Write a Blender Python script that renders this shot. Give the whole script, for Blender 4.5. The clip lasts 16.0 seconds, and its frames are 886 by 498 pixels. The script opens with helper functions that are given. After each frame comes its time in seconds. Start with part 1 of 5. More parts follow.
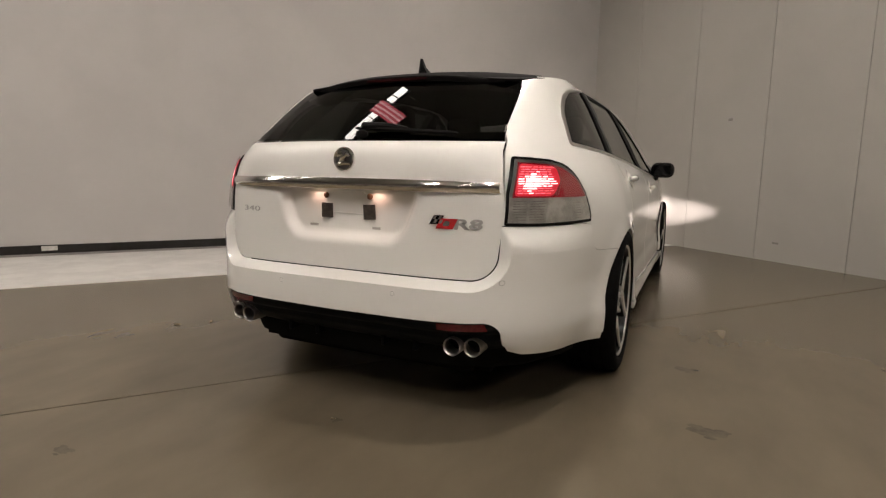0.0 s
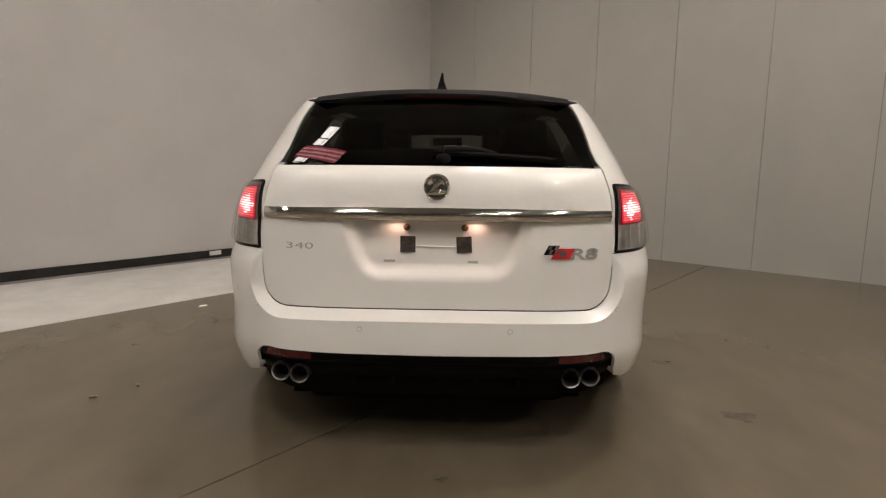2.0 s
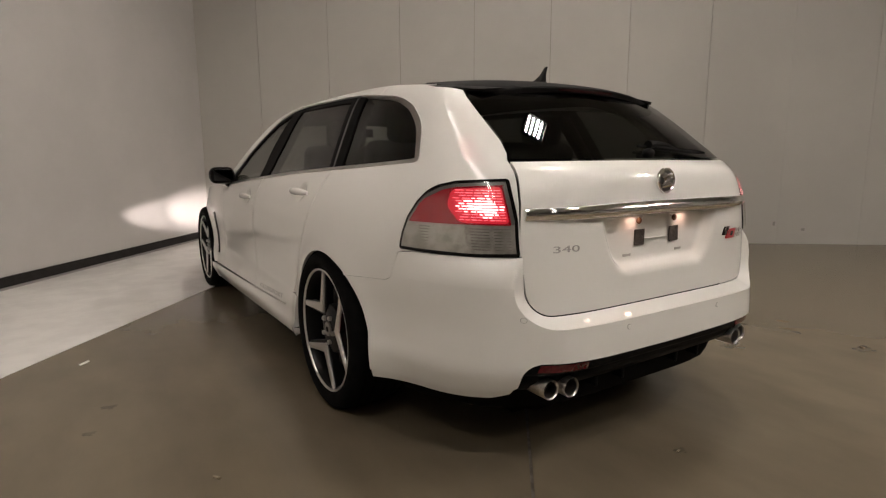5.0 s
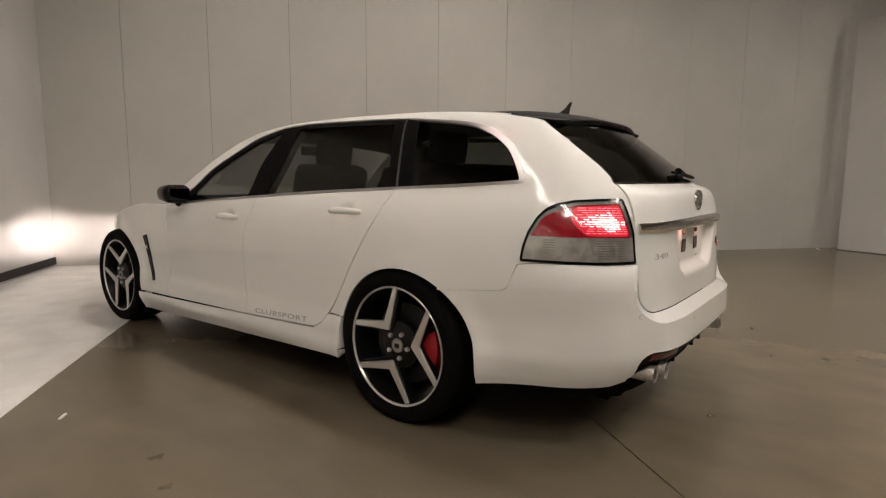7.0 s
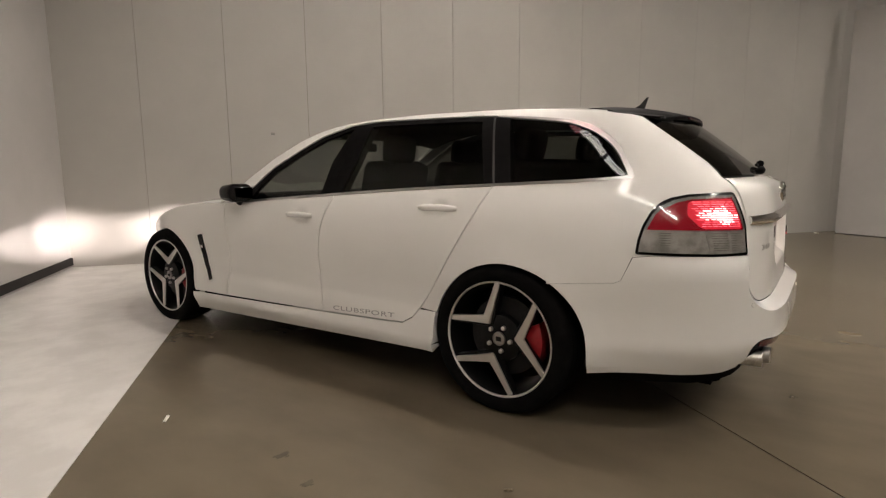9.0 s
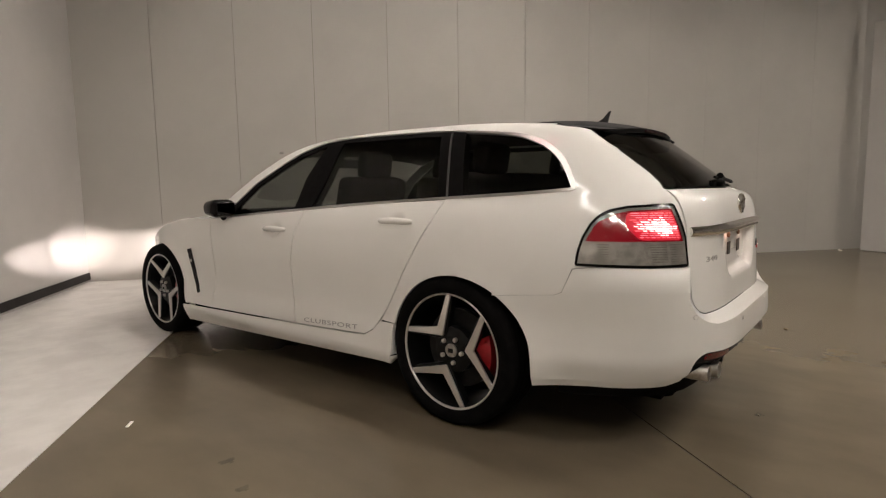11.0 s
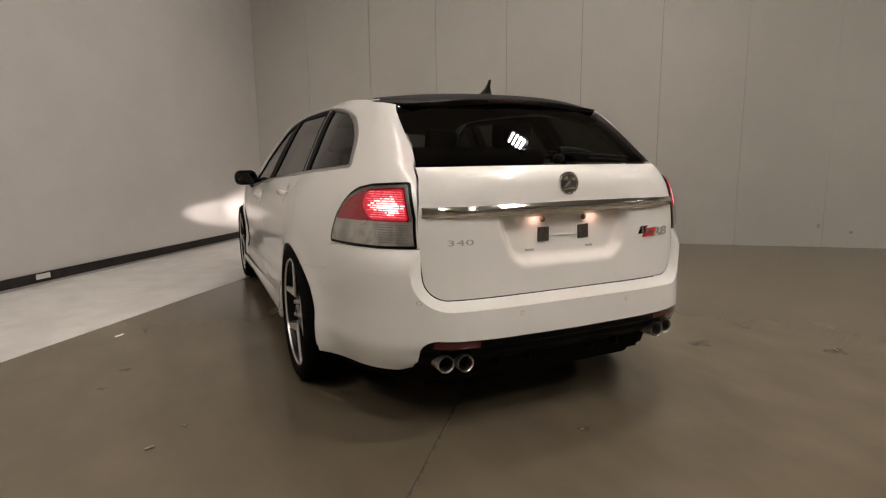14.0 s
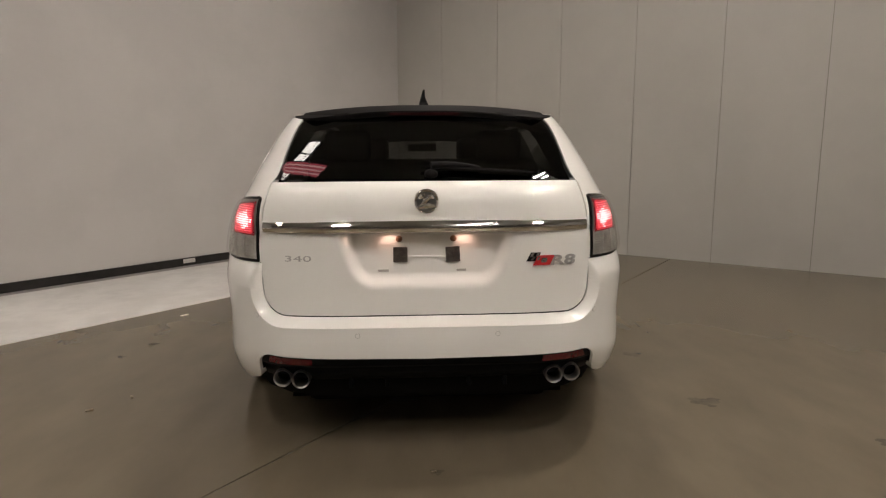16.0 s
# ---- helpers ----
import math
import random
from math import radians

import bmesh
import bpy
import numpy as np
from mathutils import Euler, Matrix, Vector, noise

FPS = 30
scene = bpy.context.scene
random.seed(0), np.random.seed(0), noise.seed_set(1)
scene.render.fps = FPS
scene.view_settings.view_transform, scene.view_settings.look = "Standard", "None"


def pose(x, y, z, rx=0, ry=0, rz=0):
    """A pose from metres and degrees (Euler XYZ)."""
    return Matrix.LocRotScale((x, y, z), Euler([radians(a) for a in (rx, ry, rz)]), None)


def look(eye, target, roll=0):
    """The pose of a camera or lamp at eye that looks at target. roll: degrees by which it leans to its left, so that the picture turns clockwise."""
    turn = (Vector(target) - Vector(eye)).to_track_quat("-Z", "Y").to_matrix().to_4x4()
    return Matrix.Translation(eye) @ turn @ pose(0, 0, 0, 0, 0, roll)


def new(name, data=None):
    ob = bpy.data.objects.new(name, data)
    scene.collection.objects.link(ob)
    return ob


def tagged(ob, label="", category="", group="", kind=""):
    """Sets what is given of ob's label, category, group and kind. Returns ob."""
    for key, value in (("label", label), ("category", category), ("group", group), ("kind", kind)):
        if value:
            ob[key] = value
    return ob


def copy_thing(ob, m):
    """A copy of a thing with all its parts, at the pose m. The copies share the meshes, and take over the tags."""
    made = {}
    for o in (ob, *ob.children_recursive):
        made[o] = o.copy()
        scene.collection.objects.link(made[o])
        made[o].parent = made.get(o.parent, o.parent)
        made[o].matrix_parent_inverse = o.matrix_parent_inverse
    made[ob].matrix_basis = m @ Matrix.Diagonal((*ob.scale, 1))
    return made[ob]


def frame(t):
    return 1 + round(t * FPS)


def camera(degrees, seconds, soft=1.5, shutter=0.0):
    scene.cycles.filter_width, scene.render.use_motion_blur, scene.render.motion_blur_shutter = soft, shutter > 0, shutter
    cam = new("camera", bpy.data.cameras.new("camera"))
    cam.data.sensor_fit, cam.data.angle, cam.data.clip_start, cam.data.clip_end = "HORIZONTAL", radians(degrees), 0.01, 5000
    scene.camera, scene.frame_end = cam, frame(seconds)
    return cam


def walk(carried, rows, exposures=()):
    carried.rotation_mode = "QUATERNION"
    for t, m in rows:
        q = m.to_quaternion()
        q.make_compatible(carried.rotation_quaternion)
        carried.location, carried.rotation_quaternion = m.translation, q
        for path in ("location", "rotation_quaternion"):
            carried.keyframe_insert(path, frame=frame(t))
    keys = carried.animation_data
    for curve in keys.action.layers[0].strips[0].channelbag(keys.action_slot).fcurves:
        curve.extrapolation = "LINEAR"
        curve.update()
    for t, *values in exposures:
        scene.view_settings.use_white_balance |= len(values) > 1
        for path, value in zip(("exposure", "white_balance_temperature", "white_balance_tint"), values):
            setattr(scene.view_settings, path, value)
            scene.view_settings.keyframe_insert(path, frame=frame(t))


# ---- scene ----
cam = camera(77.69, 16.0, soft=1.25)
PATH = [
    (0, (1.2676, -2.7250, 0.9798), (0.4214, -0.9365, 0.6878), 0.90),
    (0.5, (0.9835, -2.7685, 1.0339), (0.3154, -0.9074, 0.7342), 1.06),
    (1, (0.6905, -2.8334, 1.0504), (0.2276, -0.9072, 0.7761), 1.12),
    (1.5, (0.3749, -2.8524, 1.0610), (0.1438, -0.8867, 0.7730), 0.93),
    (2, (0.0766, -2.8484, 1.0674), (0.0262, -0.8695, 0.7814), 0.71),
    (2.5, (-0.1951, -2.8761, 1.0612), (-0.0571, -0.8994, 0.7895), 0.46),
    (3, (-0.4809, -2.8170, 1.0681), (-0.1090, -0.8723, 0.7850), 0.02),
    (3.5, (-0.7855, -2.7340, 1.0687), (-0.2490, -0.8285, 0.7839), 0.53),
    (4, (-1.1090, -2.6407, 1.0721), (-0.3884, -0.7963, 0.7916), 0.24),
    (4.5, (-1.4131, -2.4997, 1.0615), (-0.5464, -0.7188, 0.7840), 0.51),
    (4.7, (-1.5523, -2.3783, 1.0855), (-0.6090, -0.6407, 0.7842), 0.09),
    (6.8, (-2.5989, -1.6932, 1.0310), (-1.0808, -0.4084, 0.8189), 0.37),
    (7, (-2.6870, -1.6015, 1.0879), (-1.1287, -0.3726, 0.8393), 0.43),
    (7.5, (-2.8602, -1.3782, 1.0748), (-1.2570, -0.2107, 0.8163), 0.23),
    (8, (-3.0239, -1.2152, 1.0871), (-1.4130, -0.0594, 0.8244), 0.10),
    (8.2, (-3.0620, -1.1788, 1.1213), (-1.4568, -0.0206, 0.8351), -0.29),
    (10.5, (-3.0318, -1.3657, 1.1018), (-1.4446, -0.1715, 0.8678), -0.81),
    (11, (-2.8699, -1.5059, 1.0901), (-1.3308, -0.2470, 0.8754), -0.82),
    (11.5, (-2.6575, -1.7152, 1.0768), (-1.1635, -0.4027, 0.8635), -1.06),
    (12, (-2.4525, -1.9665, 1.0823), (-1.0295, -0.5781, 0.8650), -0.98),
    (12.5, (-2.2142, -2.1964, 1.0577), (-0.9149, -0.6943, 0.8214), -0.98),
    (13, (-1.9515, -2.4183, 1.0494), (-0.7803, -0.8254, 0.7480), -0.74),
    (13.5, (-1.6934, -2.6217, 1.1051), (-0.6678, -0.9356, 0.7802), -0.55),
    (14, (-1.3648, -2.7697, 1.0999), (-0.5554, -0.9682, 0.7843), -0.66),
    (14.5, (-1.0244, -2.8976, 1.1100), (-0.3825, -1.0290, 0.7997), -0.69),
    (15, (-0.6985, -2.9923, 1.1450), (-0.2229, -1.0732, 0.8433), -0.54),
    (15.5, (-0.3396, -2.9977, 1.1264), (-0.0624, -1.0370, 0.8452), -0.53),
    (16, (-0.0060, -2.9835, 1.1333), (0.0622, -1.0067, 0.8370), -0.39),
]
walk(cam, [(t, look(eye, target, roll)) for t, eye, target, roll in PATH],
     [(0.0, 0.12), (4.5, 0.04), (7.0, 0.32), (12.0, 0.28), (14.5, 0.06), (16.0, 0.05)])

# ---- room axes: the panel wall runs along U, the plain wall along N ----
from mathutils.geometry import delaunay_2d_cdt

N2, U2 = Vector((0.62528, 0.78040)), Vector((0.78040, -0.62528))
WALL_N, WALL_S, BACK_N, BACK_S, HIGH = 4.634, -4.223, -10.0, 10.5, 5.4


def room(s, n, z=0.0):
    """A place from metres along the panel wall, towards it, and up."""
    p = U2 * s + N2 * n
    return Vector((p.x, p.y, z))


ROOM_TURN = math.atan2(U2.y, U2.x)

# ---- world and lights ----
world = bpy.data.worlds.new("world")
scene.world = world
world.use_nodes = True
world.node_tree.nodes["Background"].inputs[0].default_value = (0.9, 0.86, 0.8, 1)
world.node_tree.nodes["Background"].inputs[1].default_value = 0.02


# ---- materials ----
def ramp_between(nt, fac, a, b, lo=0.35, hi=0.65):
    r = nt.nodes.new("ShaderNodeMapRange")
    r.interpolation_type = "SMOOTHSTEP"
    r.inputs["From Min"].default_value, r.inputs["From Max"].default_value = lo, hi
    nt.links.new(fac, r.inputs["Value"])
    m = nt.nodes.new("ShaderNodeMix")
    m.data_type = "RGBA"
    nt.links.new(r.outputs[0], m.inputs["Factor"])
    for k, v in ((6, a), (7, b)):
        if hasattr(v, "links"):
            nt.links.new(v, m.inputs[k])
        else:
            m.inputs[k].default_value = (*v, 1)
    return m.outputs[2]


def noise_of(nt, scale, detail=4.0, rough=0.6, stretch=None):
    c = nt.nodes.new("ShaderNodeTexCoord")
    n = nt.nodes.new("ShaderNodeTexNoise")
    n.inputs["Scale"].default_value, n.inputs["Detail"].default_value, n.inputs["Roughness"].default_value = scale, detail, rough
    out = c.outputs["Object"]
    if stretch:
        mp = nt.nodes.new("ShaderNodeMapping")
        mp.inputs["Scale"].default_value = stretch
        nt.links.new(out, mp.inputs["Vector"])
        out = mp.outputs[0]
    nt.links.new(out, n.inputs["Vector"])
    return n.outputs["Fac"]


def material(name, color, rough=0.5, metal=0.0, coat=0.0, second=None, scale=6.0, bump=0.0, bump_scale=60.0,
             rough_var=0.0, emit=None, strength=0.0, spec=0.5, stretch=None, lo=0.35, hi=0.65):
    m = bpy.data.materials.new(name)
    m.use_nodes = True
    nt = m.node_tree
    b = nt.nodes["Principled BSDF"]
    b.inputs["Base Color"].default_value = (*color, 1)
    b.inputs["Roughness"].default_value, b.inputs["Metallic"].default_value = rough, metal
    b.inputs["Coat Weight"].default_value, b.inputs["Coat Roughness"].default_value = coat, 0.04
    b.inputs["Specular IOR Level"].default_value = spec
    if second:
        nt.links.new(ramp_between(nt, noise_of(nt, scale, stretch=stretch), color, second, lo, hi), b.inputs["Base Color"])
    if rough_var:
        r = nt.nodes.new("ShaderNodeMapRange")
        r.inputs["From Min"].default_value, r.inputs["From Max"].default_value = 0.3, 0.7
        r.inputs["To Min"].default_value, r.inputs["To Max"].default_value = rough - rough_var, rough + rough_var
        nt.links.new(noise_of(nt, scale * 0.7), r.inputs["Value"])
        nt.links.new(r.outputs[0], b.inputs["Roughness"])
    if bump:
        bp = nt.nodes.new("ShaderNodeBump")
        bp.inputs["Strength"].default_value, bp.inputs["Distance"].default_value = bump, 0.01
        nt.links.new(noise_of(nt, bump_scale, stretch=stretch), bp.inputs["Height"])
        nt.links.new(bp.outputs[0], b.inputs["Normal"])
    if emit:
        b.inputs["Emission Color"].default_value, b.inputs["Emission Strength"].default_value = (*emit, 1), strength
    return m


def tinted_glass(name, tint, base=0.045):
    m = bpy.data.materials.new(name)
    m.use_nodes = True
    nt = m.node_tree
    nt.nodes.remove(nt.nodes["Principled BSDF"])
    clear, gloss, mix = nt.nodes.new("ShaderNodeBsdfTransparent"), nt.nodes.new("ShaderNodeBsdfGlossy"), nt.nodes.new("ShaderNodeMixShader")
    clear.inputs[0].default_value = (*tint, 1)
    gloss.inputs["Roughness"].default_value = 0.01
    lw = nt.nodes.new("ShaderNodeLayerWeight")
    up = nt.nodes.new("ShaderNodeMath")
    up.operation, up.inputs[1].default_value = "POWER", 5.0
    f = nt.nodes.new("ShaderNodeMath")
    f.operation, f.inputs[1].default_value, f.inputs[2].default_value = "MULTIPLY_ADD", 1 - base, base
    lw.inputs[0].default_value = 0.5
    nt.links.new(lw.outputs["Facing"], up.inputs[0])
    nt.links.new(up.outputs[0], f.inputs[0])
    nt.links.new(f.outputs[0], mix.inputs[0])
    nt.links.new(clear.outputs[0], mix.inputs[1])
    nt.links.new(gloss.outputs[0], mix.inputs[2])
    nt.links.new(mix.outputs[0], nt.nodes["Material Output"].inputs[0])
    return m


def concrete():
    m = material("polished_concrete", (0.18, 0.152, 0.116), 0.3, spec=0.45)
    nt = m.node_tree
    b = nt.nodes["Principled BSDF"]
    big = ramp_between(nt, noise_of(nt, 0.35, 1, 0.4), (0.110, 0.089, 0.059), (0.225, 0.186, 0.129), -0.6, 1.6)
    fine = ramp_between(nt, noise_of(nt, 2.2, 2, 0.45), (0.093, 0.075, 0.051), big, -1.2, 1.5)
    smear = ramp_between(nt, noise_of(nt, 5.0, 4, 0.55, (1.0, 0.45, 1.0)), (0.071, 0.057, 0.039), fine, -0.8, 1.25)
    nt.links.new(smear, b.inputs["Base Color"])
    r = nt.nodes.new("ShaderNodeMapRange")
    r.inputs["From Min"].default_value, r.inputs["From Max"].default_value = -0.6, 1.6
    r.inputs["To Min"].default_value, r.inputs["To Max"].default_value = 0.17, 0.30
    nt.links.new(noise_of(nt, 0.9, 1, 0.4), r.inputs["Value"])
    nt.links.new(r.outputs[0], b.inputs["Roughness"])
    return m


CONCRETE = concrete()
STAIN = material("dark_floor_stain", (0.074, 0.060, 0.041), 0.24, second=(0.098, 0.080, 0.056), scale=14, spec=0.33)
JOINT = material("joint_filler", (0.055, 0.043, 0.032), 0.9, second=(0.11, 0.095, 0.08), scale=20)
FLOOR_WHITE = material("worn_white_floor_paint", (0.63, 0.61, 0.582), 0.42, second=(0.54, 0.52, 0.495), scale=3.5, bump=0.08, bump_scale=40, rough_var=0.1)
WALL_PAINT = material("painted_plaster", (0.41, 0.39, 0.368), 0.75, second=(0.435, 0.415, 0.392), scale=1.3, bump=0.05, bump_scale=90)
PANEL_PAINT = material("painted_steel_panel", (0.38, 0.362, 0.328), 0.55, second=(0.405, 0.386, 0.35), scale=0.9, bump=0.05, bump_scale=14, rough_var=0.08)
SEAM = material("panel_seam", (0.20, 0.19, 0.165), 0.8)
SKIRTING = material("black_skirting", (0.014, 0.012, 0.011), 0.7, second=(0.02, 0.018, 0.017), scale=9, bump=0.1, spec=0.2)
CEILING = material("ceiling_sheet", (0.30, 0.29, 0.27), 0.8, second=(0.34, 0.33, 0.30), scale=2)
STEEL = material("ceiling_steel", (0.12, 0.12, 0.12), 0.6, metal=0.3)
STICKER = material("grey_label", (0.48, 0.46, 0.42), 0.6, second=(0.6, 0.58, 0.54), scale=40)
SCUFF = material("grey_scuff", (0.22, 0.208, 0.192), 0.7, second=(0.28, 0.265, 0.25), scale=40)
PAPER = material("white_paper_scrap", (0.75, 0.73, 0.68), 0.8, second=(0.62, 0.58, 0.5), scale=60)
DEBRIS = material("dry_debris", (0.12, 0.09, 0.06), 0.9, second=(0.2, 0.16, 0.1), scale=90)
PAINT = material("white_car_paint", (0.80, 0.785, 0.745), 0.42, coat=1.0, second=(0.81, 0.795, 0.755), scale=3)
# Near-black, with the shade of the panel gaps put into the colour.
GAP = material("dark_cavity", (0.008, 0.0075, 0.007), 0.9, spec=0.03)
BLACK_GLOSS = material("gloss_black", (0.006, 0.0056, 0.0056), 0.14, spec=0.14)
BLACK_PLASTIC = material("black_plastic", (0.010, 0.0095, 0.0095), 0.5, spec=0.25, second=(0.014, 0.0135, 0.013), scale=40, bump=0.06, bump_scale=300)
DIFFUSER = material("satin_black_diffuser", (0.0035, 0.004, 0.005), 0.5, spec=0.08, second=(0.005, 0.0055, 0.007), scale=12, rough_var=0.06)
CHROME = material("chrome", (0.86, 0.84, 0.81), 0.05, metal=1.0, bump=0.05, bump_scale=9)
RIPPLED_CHROME = material("rippled_chrome", (0.86, 0.84, 0.81), 0.07, metal=1.0, bump=0.16, bump_scale=14, stretch=(0.45, 1, 5))
SATIN = material("satin_bright_trim", (0.50, 0.485, 0.465), 0.28, metal=0.95)
RUBBER = material("tyre_rubber", (0.004, 0.0038, 0.0038), 0.85, second=(0.006, 0.0057, 0.0056), scale=15, spec=0.05, bump=0.15, bump_scale=120)
ALLOY = material("machined_alloy", (0.70, 0.68, 0.65), 0.28, metal=0.85, bump=0.05, bump_scale=200)
RIM_BLACK = material("gloss_black_alloy", (0.006, 0.006, 0.006), 0.3, spec=0.2)
DISC = material("brake_disc_steel", (0.016, 0.015, 0.015), 0.55, metal=0.4, second=(0.010, 0.010, 0.010), scale=60)
CALIPER = material("red_caliper_paint", (0.36, 0.012, 0.018), 0.35, second=(0.28, 0.01, 0.014), scale=20)
TIP_STEEL = material("brushed_steel", (0.62, 0.59, 0.55), 0.3, metal=1.0, second=(0.42, 0.39, 0.36), scale=30, bump=0.05)
SOOT_SHADE = material("soot_and_shade", (0.006, 0.005, 0.005), 0.95, spec=0.03)
DARK_RED = material("dark_brake_lens", (0.022, 0.004, 0.005), 0.25, spec=0.2)
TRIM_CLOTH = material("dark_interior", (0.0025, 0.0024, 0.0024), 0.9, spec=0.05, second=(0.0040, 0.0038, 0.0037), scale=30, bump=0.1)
SIDE_GLASS = tinted_glass("tinted_side_glass", (0.24, 0.252, 0.236), 0.030)
REAR_GLASS = tinted_glass("tinted_rear_glass", (0.125, 0.128, 0.123), 0.06)
PILLAR_BLACK = material("satin_black_pillar", (0.006, 0.0056, 0.0056), 0.5, spec=0.02, second=(0.008, 0.0076, 0.0075), scale=30)
WIPER_BLACK = material("matt_black_wiper", (0.006, 0.0055, 0.0055), 0.7, spec=0.1, bump=0.05, bump_scale=200)
SPOILER_BLACK = material("satin_black_spoiler", (0.005, 0.0046, 0.0046), 0.5, spec=0.05, bump=0.01, bump_scale=30)
SCREEN_GLASS = tinted_glass("windscreen_glass", (0.78, 0.8, 0.78))
UNLIT_HALL_WALL = material("unlit_hall_wall", (0.17, 0.162, 0.152), 0.8, second=(0.20, 0.19, 0.18), scale=1.5, bump=0.1)
DARK_TRIM = material("dark_metal_trim", (0.16, 0.155, 0.15), 0.35, metal=0.8)
BADGE_SILVER = material("silver_badge", (0.38, 0.368, 0.35), 0.3, metal=0.25)
SENSOR = material("sensor_ring", (0.42, 0.405, 0.38), 0.5)
# Mirror colour darkened to stand in for the dark surroundings it would reflect.
DARKENED_MIRROR = material("mirror_dark_reflection", (0.05, 0.05, 0.052), 0.03, metal=1.0)
SKY_PANE = material("lit_roof_pane", (1, 1, 1), 0.5, emit=(1.0, 0.93, 0.86), strength=12)
CLEAR_LENS = tinted_glass("clear_lens", (0.92, 0.92, 0.9))
RED_LENS = material("red_tail_lens", (0.13, 0.008, 0.012), 0.15, coat=1.0, second=(0.085, 0.005, 0.008), scale=22, emit=(1.0, 0.015, 0.045), strength=0.11)
RED_GLOW = material("lit_tail_lamp", (0.30, 0.012, 0.02), 0.3, emit=(1.0, 0.012, 0.045), strength=0.45)
PINK_GLOW = material("pink_lamp_stripe", (0.8, 0.2, 0.25), 0.3, emit=(1.0, 0.17, 0.21), strength=1.5)
HOT_GLOW = material("lamp_filament_glow", (1, 0.3, 0.3), 0.3, emit=(1.0, 0.50, 0.51), strength=2.6)
REFLECT_SILVER = material("lamp_reflector", (0.66, 0.64, 0.61), 0.22, metal=0.5, second=(0.45, 0.43, 0.41), scale=18, bump=0.25, bump_scale=30)
RIB_GREY = material("grey_lamp_rib", (0.22, 0.205, 0.19), 0.35, metal=0.3, second=(0.13, 0.12, 0.115), scale=25)
RED_REFLECTOR = material("dark_red_reflector", (0.10, 0.006, 0.010), 0.2, coat=0.6, second=(0.07, 0.004, 0.008), scale=80)
BADGE_RED = material("badge_red", (0.50, 0.02, 0.025), 0.3, coat=0.5)
TAPE = material("black_tape", (0.022, 0.016, 0.013), 0.6, second=(0.05, 0.04, 0.032), scale=60, bump=0.3, bump_scale=100)
RUST = material("rusty_screw", (0.12, 0.055, 0.03), 0.7, second=(0.2, 0.1, 0.05), scale=200)
PLATE_BULB = material("number_plate_bulb", (1, 0.8, 0.6), 0.4, emit=(1.0, 0.66, 0.46), strength=1.0)
HEAD_BULB = material("headlamp_bulb", (1, 0.9, 0.8), 0.4, emit=(1.0, 0.86, 0.66), strength=30)
TUBE = material("lit_led_tube", (1, 1, 1), 0.5, emit=(1.0, 0.905, 0.82), strength=725)
# Banner cloth with emission added, so the rear glass reflects it.
BANNER_RED = material("red_banner_glow", (0.34, 0.06, 0.07), 0.8, second=(0.28, 0.05, 0.06), scale=9, emit=(0.9, 0.16, 0.19), strength=3.2)
BANNER_PALE = material("pale_banner_glow", (0.6, 0.4, 0.4), 0.8, second=(0.5, 0.32, 0.32), scale=9, emit=(0.95, 0.5, 0.5), strength=4.2)
FAINT_PRINT = material("faint_grey_print", (0.42, 0.40, 0.37), 0.5)
PRINT_GREY = material("grey_print", (0.33, 0.32, 0.305), 0.5)


# ---- mesh helpers ----
def mesh_part(name, verts, faces, mat, parent=None, label="", smooth=True, sharp=None):
    me = bpy.data.meshes.new(name)
    me.from_pydata([tuple(v) for v in verts], [], [tuple(f) for f in faces])
    me.materials.append(mat)
    if smooth:
        me.polygons.foreach_set("use_smooth", [True] * len(me.polygons))
        if sharp:
            me.set_sharp_from_angle(angle=radians(sharp))
    me.update()
    ob = new(name, me)
    ob.parent = parent
    if label:
        ob["label"] = label
    return ob


def part(name, bm, mat, parent=None, label="", smooth=False, sharp=35):
    me = bpy.data.meshes.new(name)
    bmesh.ops.recalc_face_normals(bm, faces=bm.faces)
    bm.to_mesh(me)
    bm.free()
    me.materials.append(mat)
    if smooth:
        me.polygons.foreach_set("use_smooth", [True] * len(me.polygons))
        me.set_sharp_from_angle(angle=radians(sharp))
    ob = new(name, me)
    ob.parent = parent
    if label:
        ob["label"] = label
    return ob


def box(bm, size, m=None, bevel=0.0, seg=2):
    r = bmesh.ops.create_cube(bm, size=1)
    vs = r["verts"]
    bmesh.ops.scale(bm, vec=size, verts=vs)
    if bevel:
        es = list({e for v in vs for e in v.link_edges})
        r = bmesh.ops.bevel(bm, geom=es, offset=bevel, segments=seg, affect="EDGES", profile=0.5)
        vs = list({v for f in r["faces"] for v in f.verts} | {v for v in vs if v.is_valid})
    if m is not None:
        bmesh.ops.transform(bm, matrix=m, verts=[v for v in vs if v.is_valid])
    return vs


